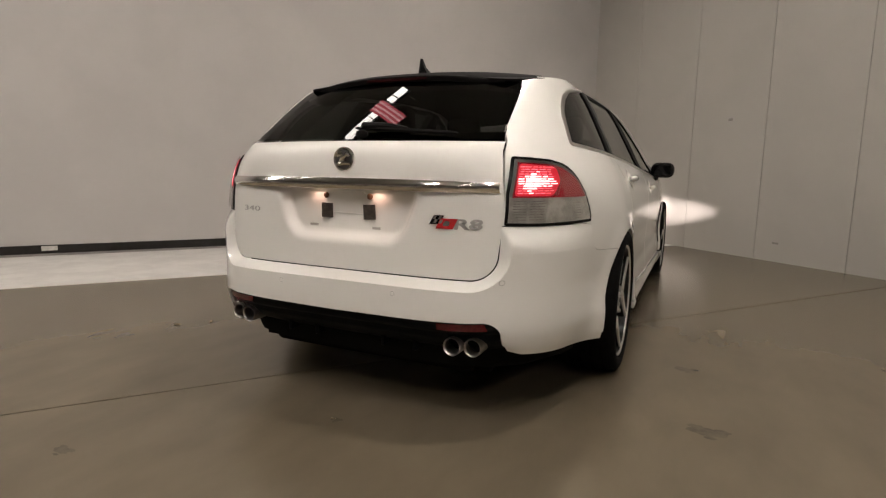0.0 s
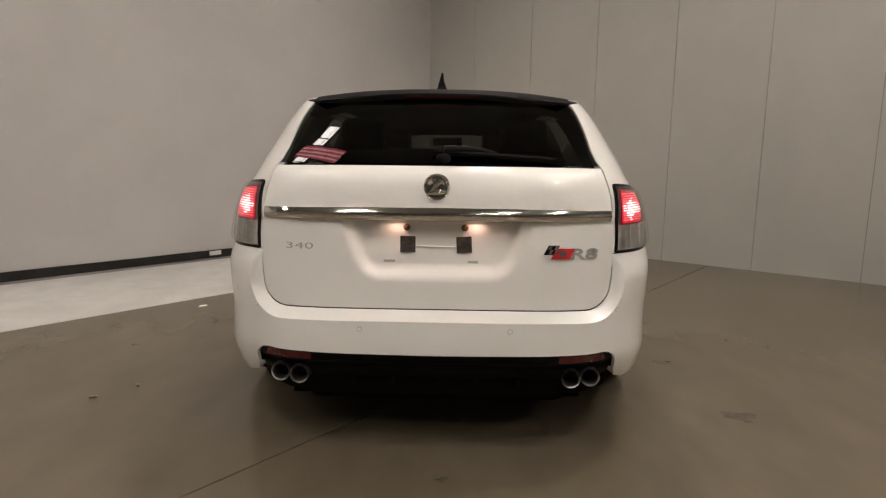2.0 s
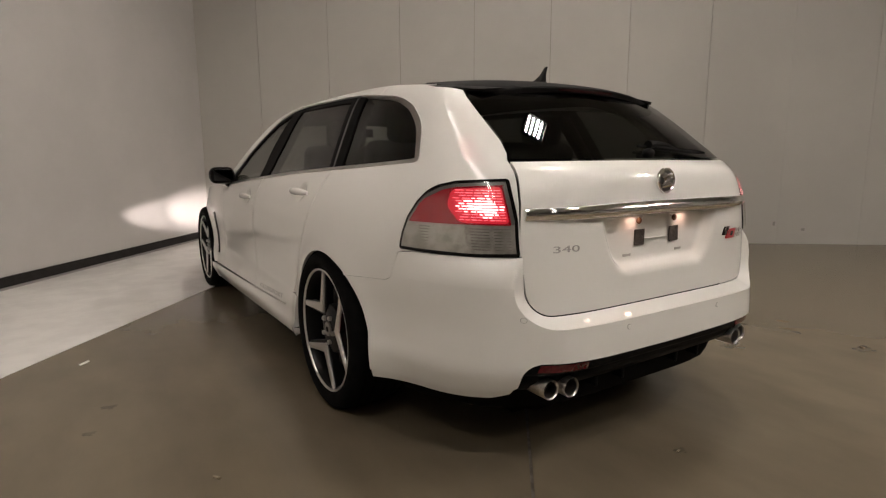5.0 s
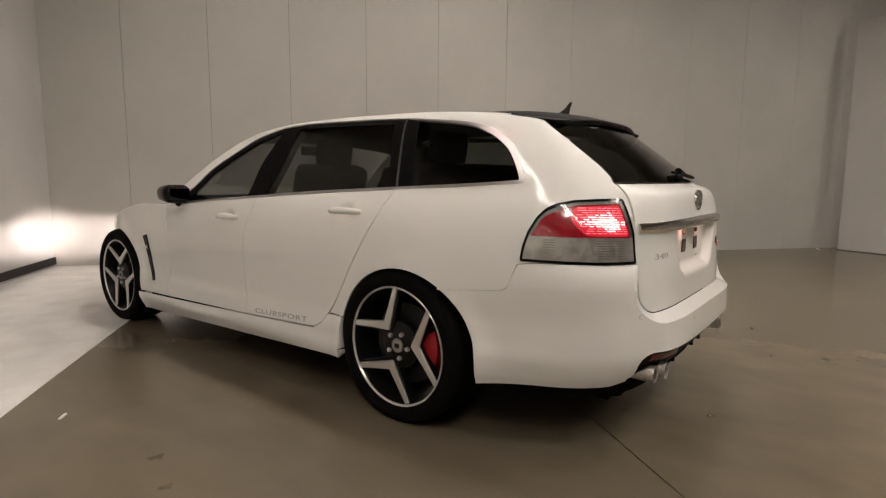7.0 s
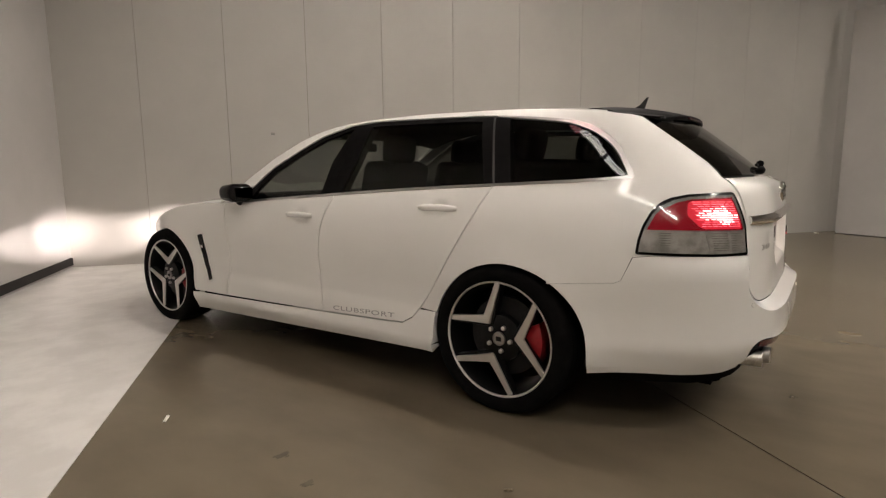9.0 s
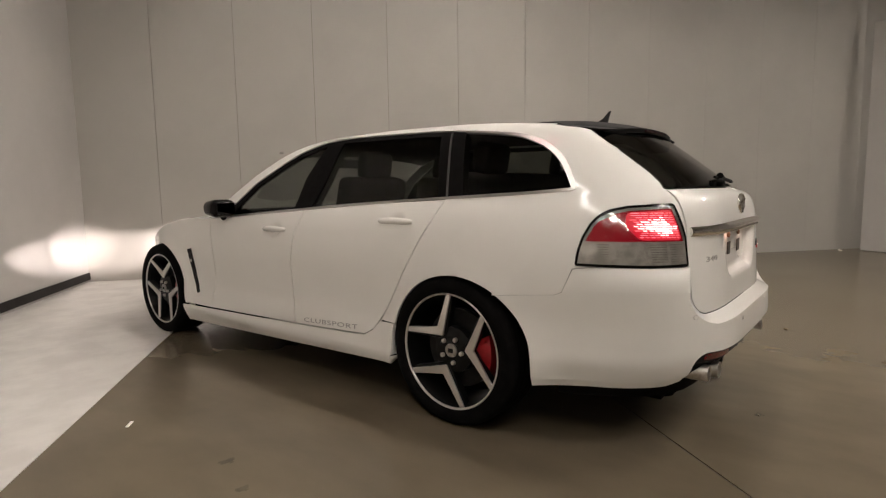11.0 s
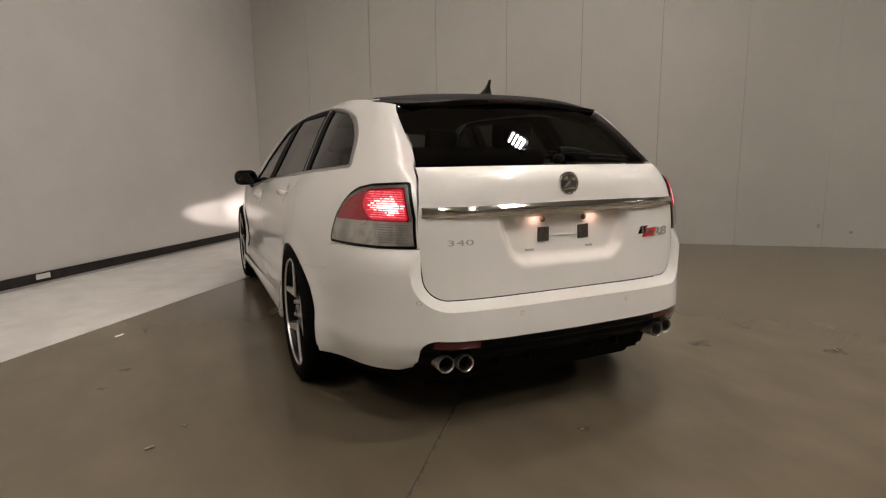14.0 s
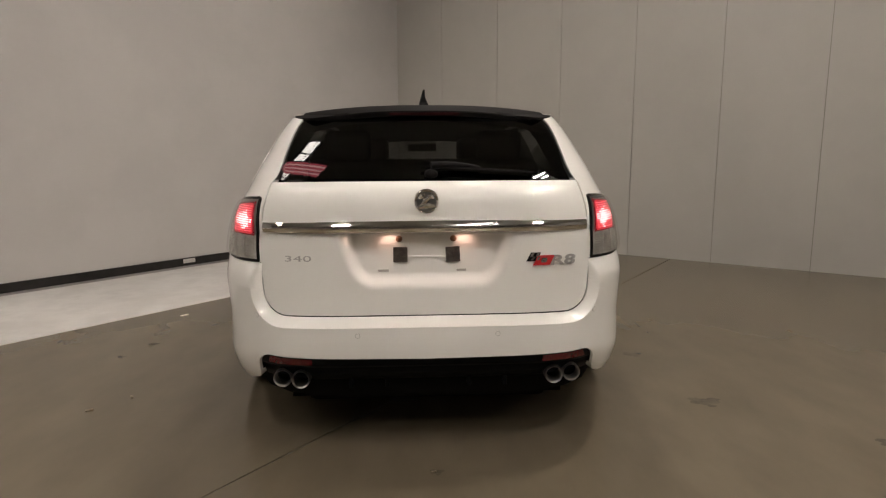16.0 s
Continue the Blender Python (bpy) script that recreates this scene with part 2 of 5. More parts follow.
def tube(bm, path, radius, sides=10, caps=True):
    """A round bar along a list of points; radius may be a list."""
    rings = []
    path = [Vector(p) for p in path]
    for i, p in enumerate(path):
        d = (path[min(i + 1, len(path) - 1)] - path[max(i - 1, 0)]).normalized()
        a = d.cross(Vector((0, 0, 1)) if abs(d.z) < 0.9 else Vector((1, 0, 0))).normalized()
        b = d.cross(a)
        r = radius[i] if isinstance(radius, (list, tuple)) else radius
        rings.append([bm.verts.new(p + (a * math.cos(k * 2 * math.pi / sides) + b * math.sin(k * 2 * math.pi / sides)) * r) for k in range(sides)])
    for r0, r1 in zip(rings, rings[1:]):
        for k in range(sides):
            bm.faces.new((r0[k], r0[(k + 1) % sides], r1[(k + 1) % sides], r1[k]))
    if caps:
        bm.faces.new(rings[0][::-1])
        bm.faces.new(rings[-1])


def lathe(bm, profile, sides=48, axis="x"):
    """Turns (radius, along) pairs round an axis; a closed profile gives a ring."""
    rings = []
    for r, h in profile:
        ring = []
        for k in range(sides):
            a = 2 * math.pi * k / sides
            ring.append(bm.verts.new((h, r * math.cos(a), r * math.sin(a)) if axis == "x" else (r * math.cos(a), r * math.sin(a), h)))
        rings.append(ring)
    for r0, r1 in zip(rings, rings[1:]):
        for k in range(sides):
            bm.faces.new((r0[k], r0[(k + 1) % sides], r1[(k + 1) % sides], r1[k]))
    return rings


def curve_through(*pairs):
    """A smooth function through (x, value) pairs."""
    xs, ys = np.array([p[0] for p in pairs], float), np.array([p[1] for p in pairs], float)
    d = np.diff(ys) / np.diff(xs)
    t = np.empty(len(xs))
    t[0], t[-1] = d[0], d[-1]
    t[1:-1] = np.where(d[:-1] * d[1:] > 0, 2 * d[:-1] * d[1:] / np.where(d[:-1] + d[1:] == 0, 1, d[:-1] + d[1:]), 0)

    def f(v):
        if v <= xs[0]:
            return float(ys[0])
        if v >= xs[-1]:
            return float(ys[-1])
        i = int(np.searchsorted(xs, v) - 1)
        h = xs[i + 1] - xs[i]
        s = (v - xs[i]) / h
        return float((1 + 2 * s) * (1 - s) ** 2 * ys[i] + s * (1 - s) ** 2 * h * t[i] + s * s * (3 - 2 * s) * ys[i + 1] + s * s * (s - 1) * h * t[i + 1])
    return f


def smooth_step(v, a=0.0, b=1.0):
    s = min(1.0, max(0.0, (v - a) / (b - a)))
    return s * s * (3 - 2 * s)


def round_loop(pts, step=0.03, rounding=()):
    """A closed outline with corners rounded by the radius given for their index, cut into short edges."""
    n, out = len(pts), []
    rounding = dict(rounding)
    for i, p in enumerate(pts):
        p = Vector(p)
        r = rounding.get(i, 0)
        if not r:
            out.append(p)
            continue
        a, b = (Vector(pts[i - 1]) - p), (Vector(pts[(i + 1) % n]) - p)
        c = min(r, a.length * 0.48, b.length * 0.48)
        p0, p1 = p + a.normalized() * c, p + b.normalized() * c
        for k in range(7):
            s = k / 6
            out.append(p0 * (1 - s) ** 2 + p * 2 * s * (1 - s) + p1 * s * s)
    res = []
    for i, p in enumerate(out):
        q = out[(i + 1) % len(out)]
        k = max(1, int(math.ceil((q - p).length / step)))
        res += [p.lerp(q, j / k) for j in range(k)]
    return res


def inside_of(loop, pts):
    """Which of pts (n x 2) lie within the loop."""
    hit = np.zeros(len(pts), bool)
    a = np.array([(v.x, v.y) for v in loop])
    b = np.roll(a, -1, axis=0)
    for (x0, y0), (x1, y1) in zip(a, b):
        if y0 == y1:
            continue
        cross = ((y0 > pts[:, 1]) != (y1 > pts[:, 1])) & (pts[:, 0] < (x1 - x0) * (pts[:, 1] - y0) / (y1 - y0) + x0)
        hit ^= cross
    return hit


def sheet(loop, step=0.03):
    """Triangles that fill an outline: points, faces; the outline's points come first."""
    a = np.array([(v.x, v.y) for v in loop])
    lo, hi = a.min(0), a.max(0)
    gx, gy = np.meshgrid(np.arange(lo[0] + step * 0.5, hi[0], step), np.arange(lo[1] + step * 0.5, hi[1], step))
    g = np.stack([gx.ravel(), gy.ravel()], 1)
    g = g[inside_of(loop, g)]
    if len(g):
        d = np.min(np.hypot(g[:, None, 0] - a[None, :, 0], g[:, None, 1] - a[None, :, 1]), axis=1)
        g = g[d > step * 0.45]
    verts = [Vector((float(x), float(y))) for x, y in np.vstack([a, g])]
    n = len(a)
    edges = [(i, (i + 1) % n) for i in range(n)]
    vo, _, fo, _, _, _ = delaunay_2d_cdt(verts, edges, [], 0, 1e-7)
    c = np.array([[sum(vo[i].x for i in f) / 3, sum(vo[i].y for i in f) / 3] for f in fo])
    keep = inside_of(loop, c)
    return vo, [f for f, k in zip(fo, keep) if k], n


def shrink(loop, by):
    """Moves an outline inwards."""
    area = sum(p.x * q.y - q.x * p.y for p, q in zip(loop, loop[1:] + loop[:1]))
    s = 1 if area > 0 else -1
    out = []
    for i, p in enumerate(loop):
        d = (loop[(i + 1) % len(loop)] - loop[i - 1])
        if d.length < 1e-9:
            out.append(p.copy())
            continue
        d.normalize()
        out.append(p + Vector((-d.y, d.x)) * s * by)
    return out


def panel(name, pts, surface, mat, parent, label="", step=0.03, gap=0.002, depth=0.015, rounding=(), lift=0.0):
    """A piece of a curved surface within an outline, with its edges turned inwards."""
    loop = shrink(round_loop(pts, step, rounding), gap)
    flat, tris, n = sheet(loop, step)
    if len(flat) < 3 or not tris:
        return None

    def normal(p):
        e = 0.004
        u = surface(p.x + e, p.y) - surface(p.x - e, p.y)
        v = surface(p.x, p.y + e) - surface(p.x, p.y - e)
        c = u.cross(v)
        return c.normalized() if c.length > 1e-12 else Vector((0, 0, 1))
    probe = flat[len(flat) // 2]
    at = surface(probe.x, probe.y)
    sign = 1 if normal(probe).dot(at - Vector((0, min(max(at.y, 0), 2.4), 0.7))) > 0 else -1
    verts = []
    for p in flat:
        v = surface(p.x, p.y)
        verts.append(v + normal(p) * sign * lift if lift else v)
    faces = [f if sign > 0 else f[::-1] for f in tris]
    if depth:
        base = len(verts)
        for i in range(n):
            nn = normal(flat[i]) * sign
            verts += [verts[i].copy(), verts[i] - nn * depth]
        for i in range(n):
            j = (i + 1) % n
            faces.append((base + 2 * i, base + 2 * i + 1, base + 2 * j + 1, base + 2 * j))
    return mesh_part(name, verts, faces, mat, parent, label)


# ---- the room ----
def slab(name, s0, s1, n0, n1, z0, z1, mat, parent=None, label="", bevel=0.0):
    bm = bmesh.new()
    box(bm, (s1 - s0, n1 - n0, z1 - z0), None, bevel)
    c = room((s0 + s1) / 2, (n0 + n1) / 2, (z0 + z1) / 2)
    bmesh.ops.transform(bm, matrix=Matrix.Translation(c) @ Matrix.Rotation(ROOM_TURN, 4, "Z"), verts=bm.verts)
    return part(name, bm, mat, parent, label)


JOINT_S, WHITE_S = 0.128, -2.512
floor = tagged(slab("floor", WALL_S, BACK_S, BACK_N, WALL_N, -0.2, -0.005, JOINT), "polished grey concrete warehouse floor with a saw-cut joint", "floor", kind="structure")
slab("floor_slab", WALL_S, JOINT_S - 0.0055, BACK_N, WALL_N, -0.005, 0, CONCRETE, floor)
slab("floor_slab", JOINT_S + 0.0055, BACK_S, BACK_N, WALL_N, -0.005, 0, CONCRETE, floor)
slab("white_floor_paint", WALL_S, WHITE_S, BACK_N, WALL_N, 0.0005, 0.004, FLOOR_WHITE, floor, "scuffed white painted floor strip along the wall")

wall_plain = tagged(slab("wall_west", WALL_S - 0.2, WALL_S, BACK_N, WALL_N + 0.2, -0.2, HIGH, WALL_PAINT), "smooth off-white painted wall above a black skirting", "wall", kind="structure")
wall_panels = tagged(slab("wall_north", WALL_S, BACK_S + 0.2, WALL_N + 0.012, WALL_N + 0.2, -0.2, HIGH, SEAM), "off-white insulated panel wall with upright seams", "wall", kind="structure")
SEAM_0, PITCH = -3.333, 0.9761
edges = [WALL_S] + [SEAM_0 + PITCH * k for k in range(14) if SEAM_0 + PITCH * k < BACK_S - 0.1] + [BACK_S]
for k, (e0, e1) in enumerate(zip(edges, edges[1:])):
    g = 0.0033 if k < 7 else 0.0012
    slab("wall_panel", e0 + (g if k else 0), e1 - g, WALL_N, WALL_N + 0.03, 0, HIGH, PANEL_PAINT, wall_panels)
# Unseen walls close the room; their dark grey stands in for the unlit hall.
tagged(slab("wall_south", WALL_S - 0.2, BACK_S + 0.2, BACK_N - 0.2, BACK_N, -0.2, HIGH, UNLIT_HALL_WALL), "unseen rear wall, dark grey in place of the unlit hall", "wall", kind="structure")
tagged(slab("wall_east", BACK_S, BACK_S + 0.2, BACK_N, WALL_N, -0.2, HIGH, UNLIT_HALL_WALL), "unseen side wall, dark grey in place of the unlit hall", "wall", kind="structure")
tagged(slab("ceiling", WALL_S - 0.2, BACK_S + 0.2, BACK_N - 0.2, WALL_N + 0.2, HIGH, HIGH + 0.15, CEILING), "grey sheet warehouse ceiling", "ceiling", kind="structure")
baseboard = tagged(slab("baseboard", WALL_S, WALL_S + 0.022, BACK_N, WALL_N - 0.01, 0.031, 0.119, SKIRTING, None, "", 0.003), "black skirting board along the plain wall", "skirting", kind="structure")
for n0, w in ((-2.61, 0.14), (0.849, 0.14)):
    slab("label_sticker", WALL_S + 0.0222, WALL_S + 0.0245, n0, n0 + w, 0.062, 0.110, STICKER, baseboard, "small worn grey paper label")

for x, y, rad in ((1.338, -0.507, 0.055), (1.245, 0.177, 0.04), (1.91, -0.943, 0.05), (-1.78, 0.54, 0.025), (-1.855, 0.30, 0.02), (0.03, -1.067, 0.02), (-0.66, -1.684, 0.03)):
    bm = bmesh.new()
    for dx, dy, k in ((0, 0, 1.0), (0.9, 0.35, 0.55), (-0.7, 0.6, 0.45), (0.3, -0.9, 0.35)):
        ring = []
        for a in range(18):
            f = rad * k * (0.75 + 0.35 * random.random())
            ring.append(bm.verts.new((x + rad * dx + f * 1.3 * math.cos(a * math.pi / 9), y + rad * dy + f * 0.7 * math.sin(a * math.pi / 9), 0.0004 + 0.0001 * k)))
        bm.faces.new(ring)
    part("floor_stain", bm, STAIN, floor, "faint dark stain on the concrete")
for s, n, l, w, tn in ((-2.75, 2.55, 0.07, 0.02, 70), (-2.68, 2.75, 0.05, 0.025, 40), (-2.85, 2.95, 0.06, 0.015, 110)):
    bm = bmesh.new()
    box(bm, (l, w, 0.0008), Matrix.Translation(room(s, n, 0.0045)) @ Matrix.Rotation(radians(tn), 4, "Z"))
    part("scuff_mark", bm, SCUFF, floor, "grey scuff mark on the white paint")
for x, y, z, w, h in ((5.59, 1.455, 0.262, 0.03, 0.05), (5.868, 1.237, 0.188, 0.04, 0.03), (2.009, 4.328, 0.208, 0.07, 0.02), (1.469, 4.76, 1.598, 0.05, 0.03)):
    s = x * U2.x + y * U2.y
    slab("wall_mark", s - w / 2, s + w / 2, WALL_N - 0.004, WALL_N - 0.0005, z - h / 2, z + h / 2, SCUFF, wall_panels, "small grey mark on the wall")

# a free-standing white partition near the far end of the panel wall
PART_H = 3.59
p0, p1 = room(7.28, 4.36), room(7.58, 2.95)
d = (p1 - p0)
bm = bmesh.new()
box(bm, (d.length, 0.1, PART_H), Matrix.Translation(((p0 + p1) / 2) + Vector((0, 0, PART_H / 2 + 0.01))) @ Matrix.Rotation(math.atan2(d.y, d.x), 4, "Z"), 0.004)
tagged(part("partition_wall", bm, WALL_PAINT), "tall white sliding partition standing out from the wall", "partition", kind="structure")


# ---- ceiling lights and banner ----
LAMP_Z = 5.25


def light_fixture():
    root = tagged(new("ceiling_light"), "lit square ceiling light with four bright tubes, some copies added as fill", "light", "ceiling lights")
    bm = bmesh.new()
    box(bm, (0.40, 0.40, 0.05), pose(0, 0, 0.03), 0.006)
    part("housing", bm, BLACK_PLASTIC, root)
    # Added sides that cut the light off the upper walls.
    for k in range(4):
        bm = bmesh.new()
        box(bm, (0.012, 0.412, 0.13), pose(0, 0, 0, 0, 0, 90 * k) @ pose(0.206, 0, -0.01))
        part("shade_side", bm, BLACK_PLASTIC, root, "deep black shade side, added to keep light off the upper walls")
    for x in (-0.12, 0.12):
        bm = bmesh.new()
        tube(bm, [(x, 0, 0.05), (x, 0, HIGH - LAMP_Z)], 0.006, 6)
        part("hanger", bm, STEEL, root)
    for k in range(4):
        bm = bmesh.new()
        tube(bm, [(-0.135 + 0.09 * k, -0.175, -0.012), (-0.135 + 0.09 * k, 0.175, -0.012)], 0.013, 10)
        part("tube", bm, TUBE, root, smooth=True)
    return root


# First and fourth follow reflections in the glass; the rest are added fill.
first = None
for x, y in ((2.2, 0.0), (0.35, 1.65), (6.9, -4.3), (2.49, -3.4), (-1.3, -4.2), (-5.1, -2.6), (0.9, -6.2)):
    m = Matrix.Translation((x, y, LAMP_Z)) @ Matrix.Rotation(ROOM_TURN, 4, "Z")
    if first is None:
        first = light_fixture()
        first.matrix_basis = m
    else:
        copy_thing(first, m)

# a hanging line of bright panes between dark bars, and beside it a striped banner made to glow
LINE_Z = 4.6
trough = tagged(new("linear_light"), "bright hanging line of lit panes with dark bars", "light")


def line_box(name, s, n, ws, wn, z, h, mat, parent):
    bm = bmesh.new()
    box(bm, (ws, wn, h), Matrix.Translation(room(s, n, z)) @ Matrix.Rotation(ROOM_TURN, 4, "Z"))
    part(name, bm, mat, parent)


for n, wn in ((-0.60, 0.21), (-0.79, 0.12), (-1.20, 0.12), (-1.56, 0.56), (-2.7, 1.6), (-4.4, 1.7), (-6.2, 1.7)):
    line_box("pane", -1.91, n, 0.15, wn, LINE_Z, 0.01, SKY_PANE, trough)
    line_box("pane", -1.795, n, 0.045, wn, LINE_Z, 0.01, SKY_PANE, trough)
line_box("frame", -1.88, -3.78, 0.30, 6.60, LINE_Z + 0.026, 0.04, STEEL, trough)
for n in (-0.6, -3.6, -6.8):
    line_box("hanger", -1.88, n, 0.012, 0.012, (LINE_Z + 0.04 + HIGH) / 2, HIGH - LINE_Z - 0.04, STEEL, trough)
banner = tagged(new("glowing_banner"), "red and pale striped banner hanging flat, given a glow of its own", "sign")
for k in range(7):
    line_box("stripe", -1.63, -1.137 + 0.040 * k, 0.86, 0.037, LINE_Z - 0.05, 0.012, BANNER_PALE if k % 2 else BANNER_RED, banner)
line_box("banner_back", -1.63, -1.017, 0.87, 0.290, LINE_Z - 0.028, 0.032, STEEL, banner)
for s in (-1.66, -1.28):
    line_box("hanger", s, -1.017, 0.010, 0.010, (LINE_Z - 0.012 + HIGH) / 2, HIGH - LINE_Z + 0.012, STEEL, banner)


# a row of small strip lights behind the car
strip = None
for k in range(9):
    m = Matrix.Translation((0.9, -3.4 - 0.8 * k, HIGH - 0.03))
    if strip is None:
        strip = tagged(new("strip_light"), "small lit strip light on the ceiling", "light", "row of strip lights")
        bm = bmesh.new()
        box(bm, (0.14, 0.5, 0.04), pose(0, 0, 0.01), 0.004)
        part("housing", bm, STEEL, strip)
        bm = bmesh.new()
        box(bm, (0.09, 0.42, 0.012), pose(0, 0, -0.014), 0.003)
        part("diffuser", bm, SKY_PANE, strip)
        strip.matrix_basis = m
    else:
        copy_thing(strip, m)


# ---- the car's surfaces ----
half_width = curve_through((0.1, 0.8605), (0.2, 0.9073), (0.26, 0.9307), (0.32, 0.9404), (0.38, 0.9385), (0.46, 0.9268), (0.53, 0.9263), (0.62, 0.9336), (0.7, 0.9395), (0.8, 0.9356), (0.88, 0.9210), (0.95, 0.8966), (1, 0.8724), (1.05, 0.8424), (1.1, 0.8182), (1.2, 0.7672), (1.3, 0.7136), (1.37, 0.6678), (1.41, 0.6259), (1.45, 0.5527))
tail_length = curve_through((0.1, 0.87), (0.25, 0.95), (0.35, 0.98), (0.45, 0.993), (0.6, 0.985), (0.7, 0.981), (0.8, 0.977), (0.9, 0.972), (1.0, 0.956), (1.1, 0.884), (1.2, 0.78), (1.3, 0.672), (1.37, 0.58), (1.45, 0.45))
ledge_length = curve_through((0.1, 0.87), (0.25, 0.95), (0.35, 0.98), (0.45, 0.993), (0.6, 0.985), (0.7, 0.981), (0.8, 0.976), (0.9, 0.972), (0.94, 0.970), (0.97, 0.966), (1.0, 0.960), (1.03, 0.950), (1.055, 0.935), (1.072, 0.918), (1.083, 0.901), (1.088, 0.886))


def glass_length(z):
    """How far behind the rear axle the middle of the tail lies."""
    d = z - 1.088
    return ledge_length(z) if d < 0 else max(0.3, 0.886 - 1.10 * d - 0.45 * d * d)


P_TAIL, Q_TAIL, SPLIT = 5.4, 1.83, 0.64
SPLIT_F = (1 - SPLIT ** Q_TAIL) ** (1 / P_TAIL)
GLASS_X = 0.575
NOSE_0, NOSE_L = 2.25, 1.5
WHEEL_R, WHEEL_Z, AXLE_R, AXLE_F = 0.352, 0.353, 0.006, 2.922
ARCH_Y, ARCH_Z = 0.383, 0.364


def flare(y, z):
    f = 0.0
    for c in (AXLE_R, AXLE_F):
        r = math.hypot((y - c) / ARCH_Y, (z - 0.345) / ARCH_Z)
        f += 0.014 * math.exp(-((r - 1.0) / 0.16) ** 2)
    return f


def body(a, z, sx=-1):
    """The car's outer skin: a runs along the side (metres ahead of the rear axle) and, past -0.64, across the tail to -1.64; z is the height."""
    w = half_width(z)
    if a >= 0:
        y, x = a, w
        if y > NOSE_0:
            x = w * max(0.0, 1 - min(1.0, (y - NOSE_0) / NOSE_L) ** 2.6) ** (1 / 3.2)
        x += flare(y, z)
    elif a >= -SPLIT:
        l = tail_length(z)
        y, x = a * l, w * (1 - (-a) ** Q_TAIL) ** (1 / P_TAIL)
        x += flare(y, z)
    else:
        l, mid = tail_length(z), glass_length(z)
        p = P_TAIL
        x = w * SPLIT_F * (1 + (a + SPLIT))
        f1, f0 = (1 - min(1.0, abs(x) / w) ** p) ** (1 / Q_TAIL), (1 - SPLIT_F ** p) ** (1 / Q_TAIL)
        if z > 1.05 and abs(x) < GLASS_X:
            fe = (1 - (GLASS_X / w) ** p) ** (1 / Q_TAIL)
            f1 += (1 - (1 - fe) * (x / GLASS_X) ** 2 - f1) * smooth_step(z, 1.05, 1.088)
        y = -(SPLIT * l + (mid - SPLIT * l) * (f1 - f0) / (1 - f0))
    return Vector((sx * x, y, z))


def by_y(y, z):
    """The outline's coordinate for a place on the side."""
    if y >= 0:
        return (y, z)
    a = y / tail_length(z)
    if a >= -SPLIT:
        return (a, z)
    return by_x(half_width(z) * (1 - min(1.0, -a) ** Q_TAIL) ** (1 / P_TAIL), z)


def by_x(x, z):
    """The same for a place on the tail."""
    return (-SPLIT - 1 + x / (half_width(z) * SPLIT_F), z)


def tail(t, z):
    """The tail's skin across the whole width: t is -1 to 1 over its flat part."""
    return body(abs(t) - SPLIT - 1, z, -1 if t < 0 else 1)


def tail_x(x, z):
    a = by_x(abs(x), z)[0] + SPLIT + 1
    return (math.copysign(a, x) if x else 0.0, z)


def arch(c, y0, y1, n=14, ry=ARCH_Y, rz=ARCH_Z):
    """Points over a wheel arch from y0 to y1, both measured from the axle."""
    t0, t1 = [math.acos(max(-1, min(1, v / ry))) for v in (y0, y1)]
    return [(c + ry * math.cos(t0 + (t1 - t0) * k / n), 0.345 + rz * math.sin(t0 + (t1 - t0) * k / n)) for k in range(n + 1)]


belt = curve_through((-0.95, 1.087), (-0.5, 1.085), (-0.27, 1.071), (0.1, 1.053), (0.63, 1.026), (1.2, 0.987), (1.87, 0.939), (1.96, 0.932), (2.3, 0.908))
roof_edge = curve_through((-0.5, 1.352), (-0.42, 1.366), (-0.3, 1.384), (-0.1, 1.402), (0.2, 1.42), (0.7, 1.43), (1.1, 1.42), (1.35, 1.388), (1.6, 1.313), (1.8, 1.21), (1.98, 1.09), (2.12, 0.985), (2.2, 0.93), (2.6, 0.86))
roof_top = curve_through((-0.62, 1.352), (-0.48, 1.388), (-0.35, 1.412), (-0.1, 1.442), (0.2, 1.46), (0.7, 1.468), (1.1, 1.46), (1.4, 1.436), (1.65, 1.39), (1.95, 1.29), (2.2, 1.175), (2.45, 1.045), (2.65, 0.935))


def roof(x, y):
    e = roof_edge(y)
    w = abs(body(*by_y(y, e)).x)
    if y > 2.15:
        w = max(0.62, w - (y - 2.15) * 0.3)
    return Vector((x * w, y, roof_top(y) - (roof_top(y) - e) * abs(x) ** 2.4))


# ---- the car ----
car = tagged(new("car"), "white station wagon with dark tinted windows, tail lamps and headlamps lit", "car")
CAR_PLACE = Matrix.Translation((0.004, -0.938, -0.006)) @ Matrix.Rotation(radians(0.35), 4, "Z") @ Matrix.Translation((0, 0.95, 0))
car.matrix_basis = CAR_PLACE


def both(make):
    for sx in (-1, 1):
        make(sx)


def side_skin(sx, lift=0.0):
    return lambda a, z: body(a, z, sx)


DOOR_B = [(1.14, None), (1.185, 0.88), (1.205, 0.80), (1.226, 0.66), (1.225, 0.48), (1.192, 0.322)]
DOOR_C = [(0.12, None), (0.185, 0.92), (0.245, 0.815), (0.36, 0.628), (0.45, 0.492), (0.535, 0.385), (0.60, 0.348)]


